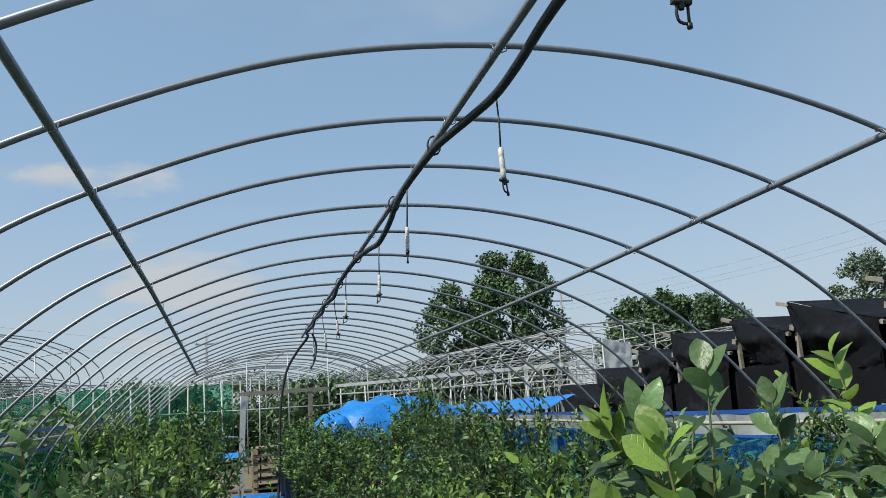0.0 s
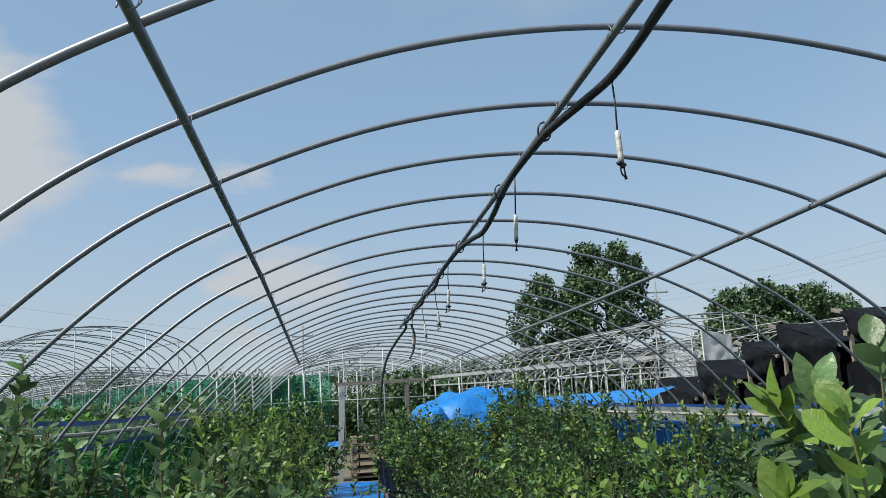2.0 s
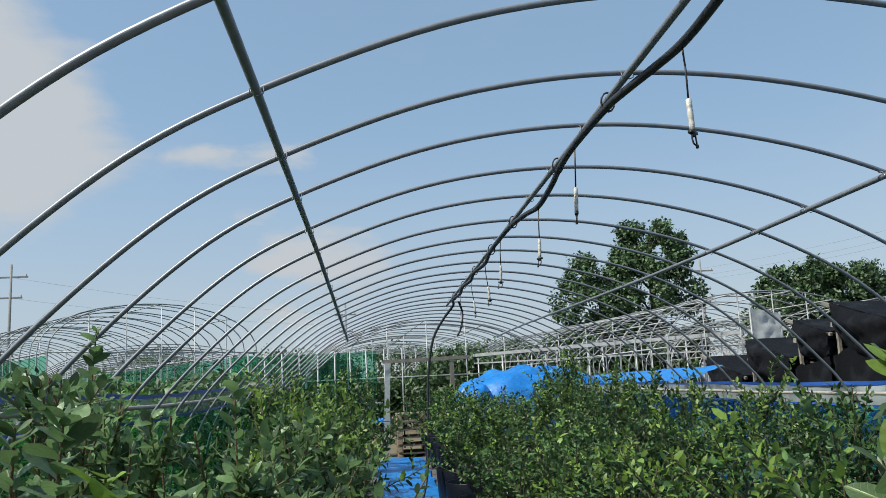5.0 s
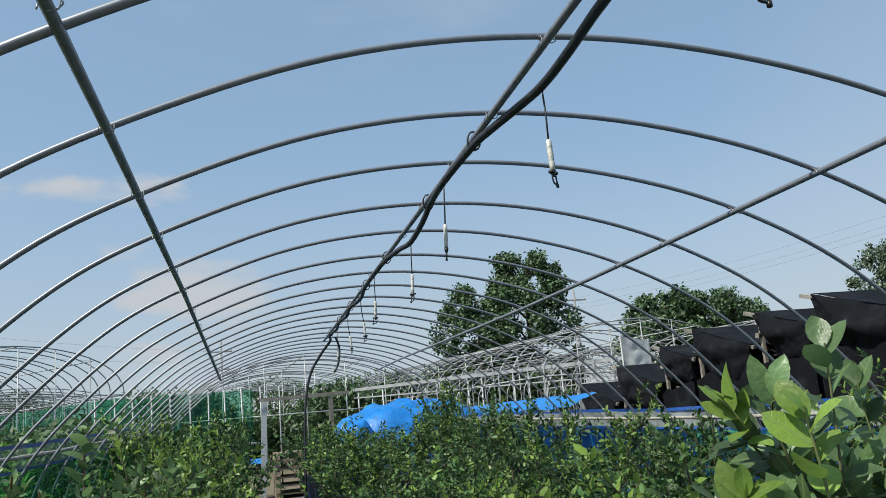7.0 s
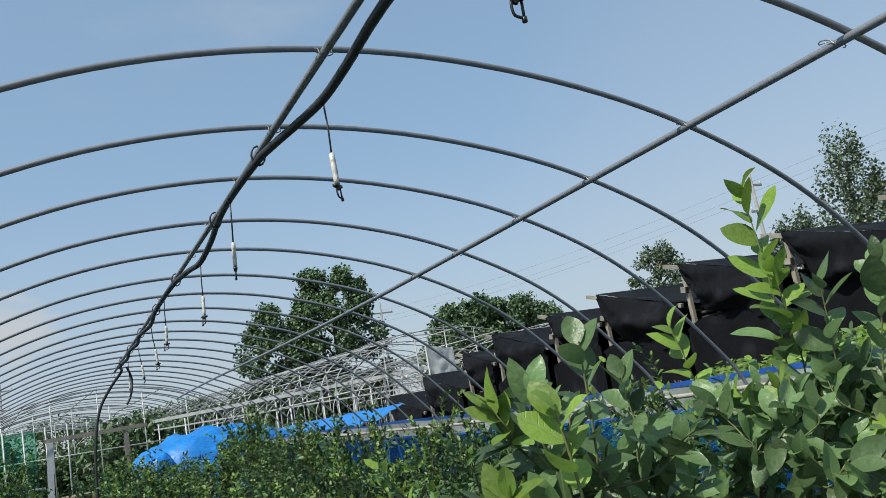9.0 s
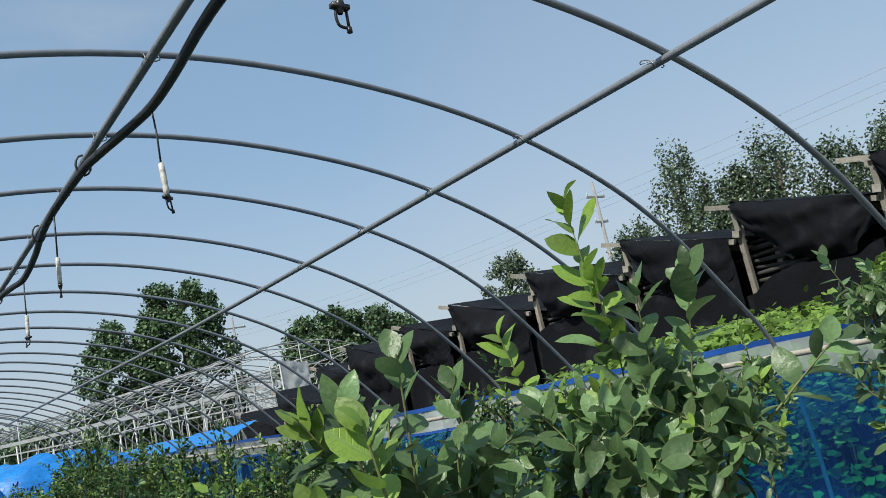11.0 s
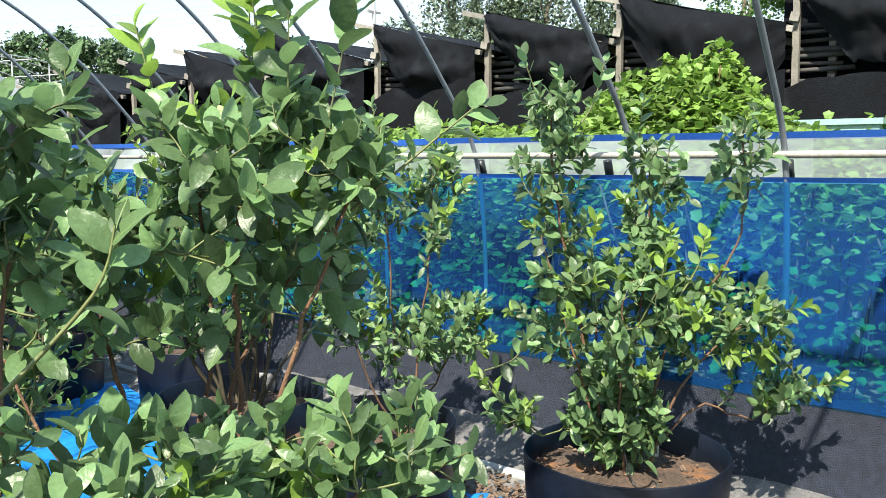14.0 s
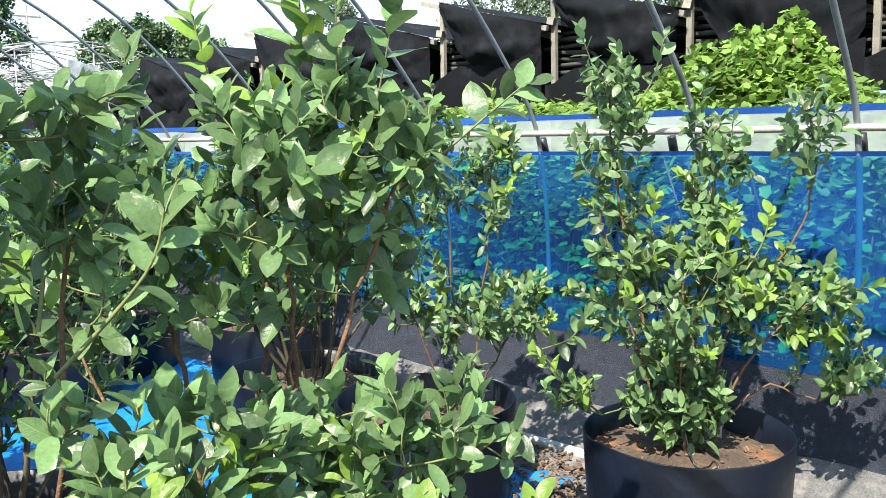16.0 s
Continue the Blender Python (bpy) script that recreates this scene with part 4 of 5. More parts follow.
# the rows behind them
KINDS = [make_bush(words, grow(seed, h, w, n, leaf, dens, yg)) for words, seed, h, w, n, yg, leaf, dens in (
    ("dense green blueberry bush in a row", 101, 0.98, 0.42, 12, 0.06, 0.042, 1.65),
    ("leafy blueberry bush with reddish twigs in a row", 102, 0.92, 0.46, 12, 0.04, 0.042, 1.65),
    ("blueberry bush with yellow-green shoot tips", 103, 1.00, 0.40, 11, 0.22, 0.042, 1.65),
    ("compact dark blueberry bush in a row", 104, 0.88, 0.44, 12, 0.03, 0.042, 1.65),
    ("dense green blueberry bush far down the row", 105, 0.95, 0.44, 9, 0.05, 0.054, 1.2),
    ("blueberry bush with pale shoots far down the row", 106, 0.98, 0.42, 9, 0.16, 0.054, 1.2))]
placed = set()
spots = []
for row, (x0, ys, step) in enumerate(((1.80, 3.0, 0.85), (0.98, 1.83, 0.98), (0.16, 0.0, 0.92), (-1.25, 2.05, 0.95), (-1.95, 1.0, 1.2))):
    y = ys
    while y < 11.4:
        spots.append((x0 + rng.uniform(-0.08, 0.08), y + rng.uniform(-0.08, 0.08)))
        y += step
spots += [(1.46, 0.40), (1.93, 1.3), (1.60, 2.2), (-1.75, -1.9), (-1.95, 0.0), (-1.98, -0.75), (-2.02, 1.45)]
spots = [p for p in spots if not (p[0] < -1.8 and 1.6 < p[1] < 3.8)]
for i, (x, y) in enumerate(spots):
    k = (2 if (x < -0.9 and 2 < y < 4.5 and i % 2) else rng.randrange(4)) if y < 4.5 else 4 + rng.randrange(2)
    tall = rng.uniform(0.80, 0.92) * (0.92 if y > 4.5 else 1.0) if 0 < x < 1.5 else (rng.uniform(1.0, 1.12) if x > 1.5 else rng.uniform(0.94, 1.06))
    m = pose(x, y, ground_z(y) + 0.29, 0, 0, rng.uniform(0, 360)) @ Matrix.Diagonal((1, 1, tall, 1))
    if k not in placed:
        placed.add(k)
        KINDS[k].matrix_world = m
    else:
        copy_thing(KINDS[k], m)
    put_pot(x, y, rng.uniform(0, 360))

drip = empty("drip_line", (0, 0, 0), "thin black drip tube laid over the pot rim", "drip tube")
part("tube", Geo().tube(smooth_path([(1.50, -1.36, 0.03), (1.535, -1.27, 0.16), (1.565, -1.225, 0.34), (1.585, -1.195, 0.375), (1.62, -1.16, 0.34), (1.66, -1.10, 0.32), (1.655, -1.06, 0.45), (1.66, -1.03, 0.52)], 5), 0.0026, 6), M_NOZZLE, drip)
part("dripper", Geo().lathe([(0.004, 0), (0.008, 0.006), (0.008, 0.022), (0.004, 0.03)], 8, (1.655, -1.06, 0.44)), M_NOZZLE, drip)
stake = empty("plant_stake", (1.93, -1.05, 0.29), "white plastic plant stake stuck in the pot", "plant stake")
part("blade", Geo().box((0, 0, 0.06), (0.004, 0.018, 0.13), Euler((0.05, 0.03, 0.6)).to_matrix()), M_WEIGHT, stake, smooth=False)

# ---------- vines behind the blue net ----------
r4 = random.Random(17)
def vine_top(x, y):
    hump = 0.40 * math.exp(-((x - 4.7) / 0.5) ** 2 - ((y - 0.0) / 0.5) ** 2) + 0.2 * math.exp(-((x - 4.9) / 0.18) ** 2 - ((y + 0.2) / 0.16) ** 2)
    far = 0.35 * math.exp(-((x - 4.2) / 0.6) ** 2 - ((y + 2.2) / 0.6) ** 2)
    bank = 0.10 * math.exp(-((x - 4.0) / 0.9) ** 2 - ((y - 1.6) / 1.2) ** 2)
    return 1.20 + 0.12 * wob(x * 1.5, y * 1.5) + 0.09 * (x - 2.6) + hump + far + bank


g, st = Geo(), Geo()
for i in range(30000):
    x, y = 2.62 + 2.7 * r4.random() ** 1.25, r4.uniform(-4.2, 4.6)
    if i > 24000:
        x = r4.uniform(2.58, 2.82)
    if y > 2.6 and x > 3.2:
        continue
    top = vine_top(x, y)
    z = top * (1 - 0.35 * r4.random() ** 2.2)
    if x < 2.85:
        z = r4.uniform(0.1, top)
    if x < 2.85 and wob(y * 1.1, z * 1.3, 3.0) < -0.12:
        continue
    d = Vector((r4.gauss(-0.3, 0.8), r4.gauss(0, 0.8), r4.gauss(-0.25, 0.3))).normalized()
    n = Vector((r4.gauss(-0.35, 0.35), r4.gauss(-0.1, 0.35), 1.0)).normalized()
    g.lobed(Vector((x, y, z)), d, n, r4.uniform(0.028, 0.055) if x < 2.85 else r4.uniform(0.042, 0.075))
for _ in range(14000):
    d = rand_dir(r4, 0.3)
    k = 0.3 + 0.8 * r4.random() ** 0.5
    x, y = 4.7 + 0.62 * d.x * k, 0.62 * d.y * k
    if r4.random() < 0.3:
        x, y = r4.uniform(3.6, 5.2), r4.uniform(-1.4, 2.2)
    z = vine_top(x, y) * (0.97 + 0.10 * wob(x * 4.2, y * 4.2, 9) - 0.22 * r4.random() ** 1.2) + r4.uniform(-0.07, 0.09)
    g.lobed(Vector((x, y, z)), Vector((r4.gauss(-0.4, 0.8), r4.gauss(-0.2, 0.8), r4.gauss(-0.25, 0.3))).normalized(),
            rand_dir(r4, 0.9), r4.uniform(0.036, 0.072))
for _ in range(160):
    x, y = r4.uniform(2.7, 5.0), r4.uniform(-4, 4)
    p = Vector((x, y, 0.0))
    st.tube([p, p + Vector((r4.uniform(-.1, .1), r4.uniform(-.1, .1), vine_top(x, y) * 0.5)), p + Vector((r4.uniform(-.2, .2), r4.uniform(-.2, .2), vine_top(x, y) * 0.95))], 0.005, 4)
vine = part("vine_patch", g, M_VINE)
tagged(vine, "sprawling bright green lobed vine leaves behind the net", "vines", kind="stuff")
tagged(part("vine_stalks", st, M_STEM), "thin stalks under the vine leaves", "vines", kind="stuff")
b = empty("crate", (5.25, -0.75, 0), "pale teal planting crate among the vines", "crate")
part("crate_body", Geo().box((0, 0, 1.2), (0.5, 0.62, 0.45)), M_BIN, b, smooth=False)
part("crate_rim", Geo().box((0, 0, 1.44), (0.54, 0.66, 0.035)), M_BIN, b, smooth=False)
part("crate_stand", Geo().box((0, 0, 0.49), (0.4, 0.5, 0.98)), M_WOOD, b, smooth=False)


# ---------- black shade rows ----------
def shade_row(y0, top, run, seed):
    """One bay of lean-to shelter: a post, sloping beams with bare ends and black cloth draped over them."""
    r = random.Random(seed)
    t = empty("shade_shelter", (5.7 - 0.08 * y0, y0, 0), "timber shelter draped with sagging black shade cloth", "shade shelter", "row of shade shelters")
    fall = 0.33 * run / 1.25
    lean = r.uniform(-0.03, 0.03)
    part("post", Geo().beam((0.03, -0.24 + lean, -0.1), (0.03, -0.24, top - 0.04), 0.04, 0.045), M_WOOD, t, smooth=False)
    part("inner_post", Geo().beam((0.22, -0.42, -0.1), (0.22, -0.42 + lean, top - 0.10), 0.05, 0.05), M_WOOD, t, smooth=False)
    part("beam", Geo().beam((0, 0, top), (0, -run - 0.06, top - fall), 0.036, 0.042), M_WOOD, t, smooth=False)
    part("beam", Geo().beam((0.30, -0.06, top - 0.045), (0.30, -run, top - fall - 0.06), 0.045, 0.05), M_WOOD, t, smooth=False)
    part("clamp", Geo().box((-0.01, -0.24, top - 0.30), (0.055, 0.06, 0.06), Euler((0.2, 0, 0.2)).to_matrix()), M_WOOD, t, smooth=False)
    part("brace", Geo().beam((0.10, -0.30, top - 0.20), (0.10, -0.62, top - 0.62), 0.028, 0.03), M_POLE, t, smooth=False)
    for x in (2.0, 3.6):
        part("rear_post", Geo().beam((x, -0.3, -0.1), (x, -0.3, top - 0.12), 0.05, 0.05), M_WOOD, t, smooth=False)
        part("rear_beam", Geo().beam((x, -0.15, top - 0.14), (x, -run, top - fall - 0.12), 0.045, 0.05), M_WOOD, t, smooth=False)
    start = 0.26 + r.uniform(-0.05, 0.06)

    def roof(u, v):
        y = -start - (run - start + 0.03) * u
        x = -0.035 + 3.9 * v
        sag = 0.05 * math.sin(math.pi * u) * (1 - math.cos(2 * math.pi * v * 2)) * 0.5
        return (x, y, top + 0.052 - fall * (-y / run) - sag - 0.010 * math.sin(math.pi * u) ** 2 + 0.012 * v * wob(u * 5, v * 9, seed))
    part("roof_cloth", Geo().sheet(16, 20, roof), M_SHADE, t, "sagging black shade cloth")
    deep = (0.42 if y0 < 3 else 0.36) + 0.16 * r.random()
    pull, lift = (r.uniform(0.26, 0.40), r.uniform(0.30, 0.55)) if y0 < 3 else (r.uniform(0.15, 0.34), r.uniform(0.45, 0.9))

    def flap(u, v):
        y = -start - (run - start + 0.02) * u
        edge = top + 0.05 - fall * (-y / run) - 0.010 * math.sin(math.pi * u) ** 2
        left, right = min(1.0, u / pull), max(0.0, (u - 0.62) / 0.38)
        drop = 0.04 + deep * (left ** 0.8 * 0.9 + 0.1) * (1 - (1 - lift) * right * right) + (0.05 * wob(u * 3.2, seed * 1.3) + 0.025 * wob(u * 11, seed * 2.1)) * left
        belly = 0.13 * math.sin(math.pi * v ** 0.8) * math.sin(math.pi * min(1.0, u * 1.1))
        fold = 0.03 * math.sin(9 * v + 5 * u + seed) * math.sin(math.pi * u) + 0.05 * (0.3 + v) * wob(u * 7 + v * 3, v * 3, seed)
        return (-0.037 - belly + fold + 0.02 * wob(u * 19, v * 5, seed), y + 0.06 * v * wob(u * 5, v * 3, seed), edge - drop * v)
    part("front_flap", Geo().sheet(40, 16, flap), M_SHADE, t, "black cloth hanging in folds")

    def low(u, v):
        y = 0.02 - (run + 0.05) * u
        head = top - (0.56 if y0 > 3 else 0.66) - 0.22 * max(0.0, 1 - u / 0.34) - 0.06 * math.sin(math.pi * u) + 0.09 * wob(u * 3, seed) + 0.03 * wob(u * 11, seed)
        return (-0.045 - 0.06 * v + 0.05 * wob(u * 4, v * 2, seed + 5) * v, y, head * (1 - v) + 0.06 * v)
    part("lower_cloth", Geo().sheet(14, 6, low), M_SHADE, t, "black cloth wall")

    # added black sheet behind the posts: the bay's interior shade as a surface
    def inner(u, v):
        return (0.40 + 0.04 * wob(u * 4, v * 2, seed + 9), -0.05 - (run - 0.05) * u, (top - 0.015 - fall * u) * (1 - v) + 0.3 * v)
    part("shaded_interior", Geo().sheet(8, 4, inner), M_SHADE, t, "added black sheet standing in for the shaded interior")
    for k in range(8):
        z = top - 0.72 + 0.055 * k
        part("stacked_pole", Geo().tube([(0.14 + 0.012 * k, -0.12 + r.uniform(-.1, .1), z + r.uniform(-.01, .01)), (0.14 + 0.012 * k, -0.62 + r.uniform(-.15, .15), z + r.uniform(-.03, .03))], r.uniform(0.014, 0.024), 6), M_POLE, t)
    return t


SHADE_AT = [(-3.6, 2.60), (-2.35, 2.56), (-1.13, 2.52), (-0.12, 2.49), (1.17, 2.49), (2.36, 2.48), (3.55, 2.48), (4.84, 2.49), (6.15, 2.43), (7.16, 2.38), (8.46, 2.34), (9.33, 2.20), (10.6, 2.02), (12.0, 1.85)]
for i, (y, top) in enumerate(SHADE_AT):
    before = SHADE_AT[i - 1][0] if i else y - 1.25
    shade_row(y, top, y - before + 0.2, 40 + i)
back = Geo().sheet(60, 4, lambda u, v: (8.9 + 0.1 * wob(u * 20, v), -5 + 19 * u, 0.2 + 1.75 * v + 0.1 * wob(u * 18, v * 3)))
tagged(part("shade_wall", back, M_SHADE), "black shade cloth wall closing the shelters", "shade cloth")


# ---------- neighbouring bare tunnels ----------
def bare_tunnel(words, origin, heading, length, half, height, eave, step, purlins=5, posts=True, curtain=None, double=False, pipe=0.014, mat=None):
    """A further arched frame: hoops, purlins, end posts and an optional net along its foot."""
    t = empty("greenhouse_frame", origin, words, "greenhouse frame")
    t.rotation_euler = (0, 0, radians(heading))
    mat = mat or M_PALE_PIPE
    arch = []
    for i in range(19):
        a = math.pi * i / 18
        arch.append((half * math.cos(a), eave + (height - eave) * math.sin(a) ** 0.9))
    arch = [(half, -0.1)] + arch + [(-half, -0.1)]
    me = Geo().tube([(x, 0, z) for x, z in arch], pipe, 5, None, False).mesh("hoop", mat)
    n = int(length / step)
    for i in range(n + 1):
        ob = part("hoop", me, None, t)
        ob.location = (rng.uniform(-.02, .02), i * step, rng.uniform(-.03, .03))
        if double:
            ob = part("inner_hoop", me, None, t)
            ob.location = (rng.uniform(-.05, .05), i * step + 0.3, -0.1)
            ob.scale = (0.86, 1, 0.86)
            ob.rotation_euler = (0, 0, radians(rng.uniform(-9, 9)))
    for k in range(purlins):
        a = math.pi * (k + 1) / (purlins + 1)
        x, z = half * math.cos(a), eave + (height - eave) * math.sin(a) ** 0.9
        part("purlin", Geo().tube([(x, 0, z), (x, length / 2, z + 0.02), (x, length, z)], pipe, 5), mat, t)
    for x in (-half, half):
        part("eave_rail", Geo().tube([(x, 0, eave), (x, length, eave)], pipe * 1.2, 5), mat, t)
    if posts:
        for x in (-0.66 * half, -0.33 * half, 0, 0.33 * half, 0.66 * half):
            for yy in (0, length * 0.33, length * 0.66):
                part("prop", Geo().tube([(x, yy, -0.1), (x, yy, eave + (height - eave) * math.sin(math.acos(x / half)) ** 0.9)], pipe, 5), mat, t)
        part("tie_bar", Geo().tube([(-half, 0, eave), (half, 0, eave)], pipe, 5), mat, t)
    if curtain:
        for x in (-half, half):
            part("net", Geo().sheet(20, 2, lambda u, v: (x + 0.02 * wob(u * 20, v), length * u, 0.15 + (eave - 0.2) * v)), curtain, t)
    return t


bare_tunnel("bare arched greenhouse frame of pale pipes with green nets", (-4.68, 13.64, 0.42), 40, 24, 2.0, 2.88, 2.0, 0.42, 3, curtain=M_GREEN_NET, pipe=0.011, mat=M_GREY_PIPE)
bare_tunnel("long bare greenhouse frame of pale pipes", (-6.5, 21, 0.3), 20, 22, 3.2, 2.8, 1.5, 0.6, mat=M_GREY_PIPE)
bare_tunnel("bare greenhouse frame of pale pipes", (0.5, 19, 0.4), 4, 16, 3.0, 2.9, 1.5, 0.6, mat=M_GREY_PIPE)
for k in range(2):
    bare_tunnel("multi-span greenhouse frame of tangled pale pipes", (7.3 + 5.0 * k, 14.4 + 0.8 * k, 0.35), 13, 20, 2.55, 2.85, 1.75, 0.62, 6, True, None, True, 0.013)
gutter = empty("gutter_beam", (6.9, 14.0, 0), "grey metal gutter beam on posts between greenhouse spans", "gutter")
part("channel", Geo().beam((0.3, -0.3, 2.36), (-5.2, 5.2, 2.36), 0.07, 0.075), M_PALE_PIPE, gutter, smooth=False)
part("channel", Geo().beam((0.3, -0.3, 2.0), (-5.2, 5.2, 2.16), 0.03, 0.03), M_PALE_PIPE, gutter, smooth=False)
for i in range(20):
    part("gutter_post", Geo().tube([(0.2 - 0.28 * i, -0.2 + 0.28 * i, 0.2), (0.2 - 0.28 * i + rng.uniform(-.05, .05), -0.2 + 0.28 * i, 2.3)], rng.uniform(0.012, 0.022), 6), M_PALE_PIPE, gutter)
screen = empty("plastic_screen", (6.3, 13.3, 0.3), "torn translucent white film hanging between two posts", "plastic sheet")
part("film_sheet", Geo().sheet(10, 8, lambda u, v: (0.02 + 0.55 * u, 0.05 * wob(u * 4, v * 4), 1.82 + 0.62 * v * (1 - 0.2 * u) + 0.04 * wob(u * 5, v * 5, 2))), M_FILM_WHITE, screen)
for x, z in ((0.0, 2.45), (0.58, 2.35)):
    part("post", Geo().tube([(x, 0.02, -0.1), (x, 0.02, z)], 0.02, 6), M_PALE_PIPE, screen)

# ---------- far end: gate, nets, tarpaulins ----------
gate = empty("gate_frame", (-0.62, 12.2, 0.42), "pale timber gate frame wrapped in clear film, standing open", "gate")
part("gate_post", Geo().beam((-0.08, 0, -0.2), (0, 0, 1.55), 0.10, 0.09), M_FILM_WHITE, gate, smooth=False)
part("gate_post", Geo().beam((1.08, 0, -0.2), (1.08, 0, 1.55), 0.07, 0.07), M_WOOD, gate, smooth=False)
part("lintel", Geo().beam((-0.08, 0, 1.58), (1.4, 0, 1.6), 0.05, 0.06), M_WOOD, gate, smooth=False)
part("stay", Geo().tube([(-0.1, 0.05, 0.9), (-0.55, 0.1, 0.92)], 0.02, 6), M_PALE_PIPE, gate)
pal = empty("pallet_stack", (0.0, 12.9, 0.42), "stacked weathered timber pallets by the gate", "pallet")
for k in range(6):
    for j in range(5):
        part("slat", Geo().box((0, -0.45 + 0.22 * j, 0.05 + 0.13 * k), (1.0, 0.14, 0.022)), M_PALLET, pal, smooth=False)
    for x in (-0.45, 0, 0.45):
        part("bearer", Geo().box((x, 0, 0.105 + 0.13 * k - 0.12), (0.09, 1.1, 0.08)), M_PALLET, pal, smooth=False)

end_net = empty("end_net", (-1.75, 13.2, 0.52), "green net fence on pale posts at the far end", "net fence")
part("net", Geo().sheet(24, 4, lambda u, v: (2.55 * u - 1.6, 0.03 * wob(u * 9, v * 3), 0.72 + 1.0 * v + 0.03 * wob(u * 6, 1))), M_GREEN_NET, end_net)
for i in range(11):
    part("post", Geo().tube([(-1.6 + 0.3 * i, -0.05, 0.0), (-1.6 + 0.3 * i + rng.uniform(-.04, .04), -0.05, 1.75)], 0.014, 6), M_PALE_PIPE, end_net)
tagged(part("blue_tarpaulin", Geo().sheet(16, 4, lambda u, v: (-2.6 + 2.0 * u, 12.6 + 0.5 * v, 1.0 + 0.06 * v + 0.05 * wob(u * 5, v * 4))), M_TARP), "blue tarpaulin strip spread below the end net", "tarpaulin")


def mound(name, centre, rx, ry, h, seed, label):
    def fn(u, v):
        a = 2 * math.pi * u
        k = 1 + 0.16 * wob(math.cos(a) * 1.4, math.sin(a) * 1.4, seed)
        rr = math.sin(v * math.pi / 2) ** 0.8
        x, y = rx * k * rr * math.cos(a), ry * k * rr * math.sin(a)
        z = h * math.cos(v * math.pi / 2) ** 0.75
        return (centre[0] + x, centre[1] + y, centre[2] + z + 0.10 * wob(x * 2.2, y * 2.2, seed) + 0.13 * abs(wob(x * 2.6 + z, y * 3.5 + z * 2.4, seed)) + 0.05 * abs(wob(x * 8, y * 8 + z * 5, seed)))
    ob = part(name, Geo().sheet(56, 26, fn), M_TARP)
    return tagged(ob, label, "tarpaulin")


mound("covered_mound", (2.15, 14.2, 0.38), 1.85, 1.05, 1.42, 2.0, "heap covered with a creased bright blue tarpaulin")
mound("covered_mound", (0.95, 13.5, 0.38), 0.5, 0.4, 1.12, 5.0, "low bundle under a crumpled blue tarpaulin")
strip = Geo().sheet(40, 6, lambda u, v: (3.85 - 0.3 * u + 0.5 * v, 10.2 + 6.2 * u, 1.44 + 0.20 * v + 0.05 * u + 0.03 * wob(u * 12, v * 3)))
bed = empty("covered_bed", (0, 0, 0), "raised bed covered with a blue tarpaulin over a dark base", "covered bed")
part("cover", strip, M_TARP, bed)
part("base", Geo().sheet(40, 3, lambda u, v: (3.83 - 0.3 * u, 10.2 + 6.2 * u, 0.2 + 1.2 * v)), M_SHADE, bed)
for k, x in enumerate((2.9, 3.3)):
    trough = empty("grey_trough", (x - 0.3, 11.2 + 1.0 * k, 0.42), "grey plastic trough beside the fence", "trough")
    tg = Geo().box((0, 0, 0.45), (0.9, 0.7, 0.9))
    part("trough_body", tg, M_CONCRETE, trough, smooth=False)


# ---------- trees ----------
def tree(words, x, y, height, width, mat, seed, leaf=0.16, count=4200, low=0.25, spire=0.0, stretch=0.9):
    r = random.Random(seed)
    t = empty("tree", (x, y, ground_z(y)), words, "tree")
    g = Geo()
    g.tube(smooth_path([(0, 0, -0.2), (0.05, 0.03, height * 0.3), (-0.04, 0.05, height * 0.6), (0, 0, height * 0.92)], 4), height * 0.028, 8, height * 0.006)
    blobs = []
    for k in range(int(80 + width * 26)):
        v = r.random()
        z = height * (low + (1.0 - low) * v)
        shape = math.sin(math.pi * (0.16 + 0.74 * v)) ** 0.6 * (1 - spire * v)
        a, rad = r.uniform(0, 6.28), width * 0.5 * shape * math.sqrt(r.uniform(0.15, 1.0))
        c = Vector((rad * math.cos(a), rad * math.sin(a), z))
        blobs.append((c, r.uniform(0.09, 0.15) * width * (1 - 0.35 * v)))
        if k % 7 == 0:
            root = Vector((0, 0, max(height * 0.2, z - 0.45 * rad - 0.3)))
            g.tube(smooth_path([root, root.lerp(c, 0.5) + Vector((0, 0, -0.08)), c], 3), height * 0.009, 5, height * 0.003)
    part("trunk", g, M_BARK, t)
    crown = Geo()
    for i in range(count):
        c, br = blobs[i % len(blobs)]
        d = rand_dir(r)
        p = c + Vector((d.x, d.y, d.z * stretch)) * br * r.uniform(0.3, 1.1) ** (1.0 if i % 6 else 0.2) * (1.0 if i % 9 else 1.35)
        crown.blade(p, (rand_dir(r) + d * 0.5 + Vector((0, 0, -0.3))).normalized(), (d + Vector((0, 0, 0.7)) + 0.6 * rand_dir(r)).normalized(), leaf * r.uniform(0.7, 1.3), leaf * r.uniform(0.6, 0.95))
    part("crown", crown, mat, t)
    return t


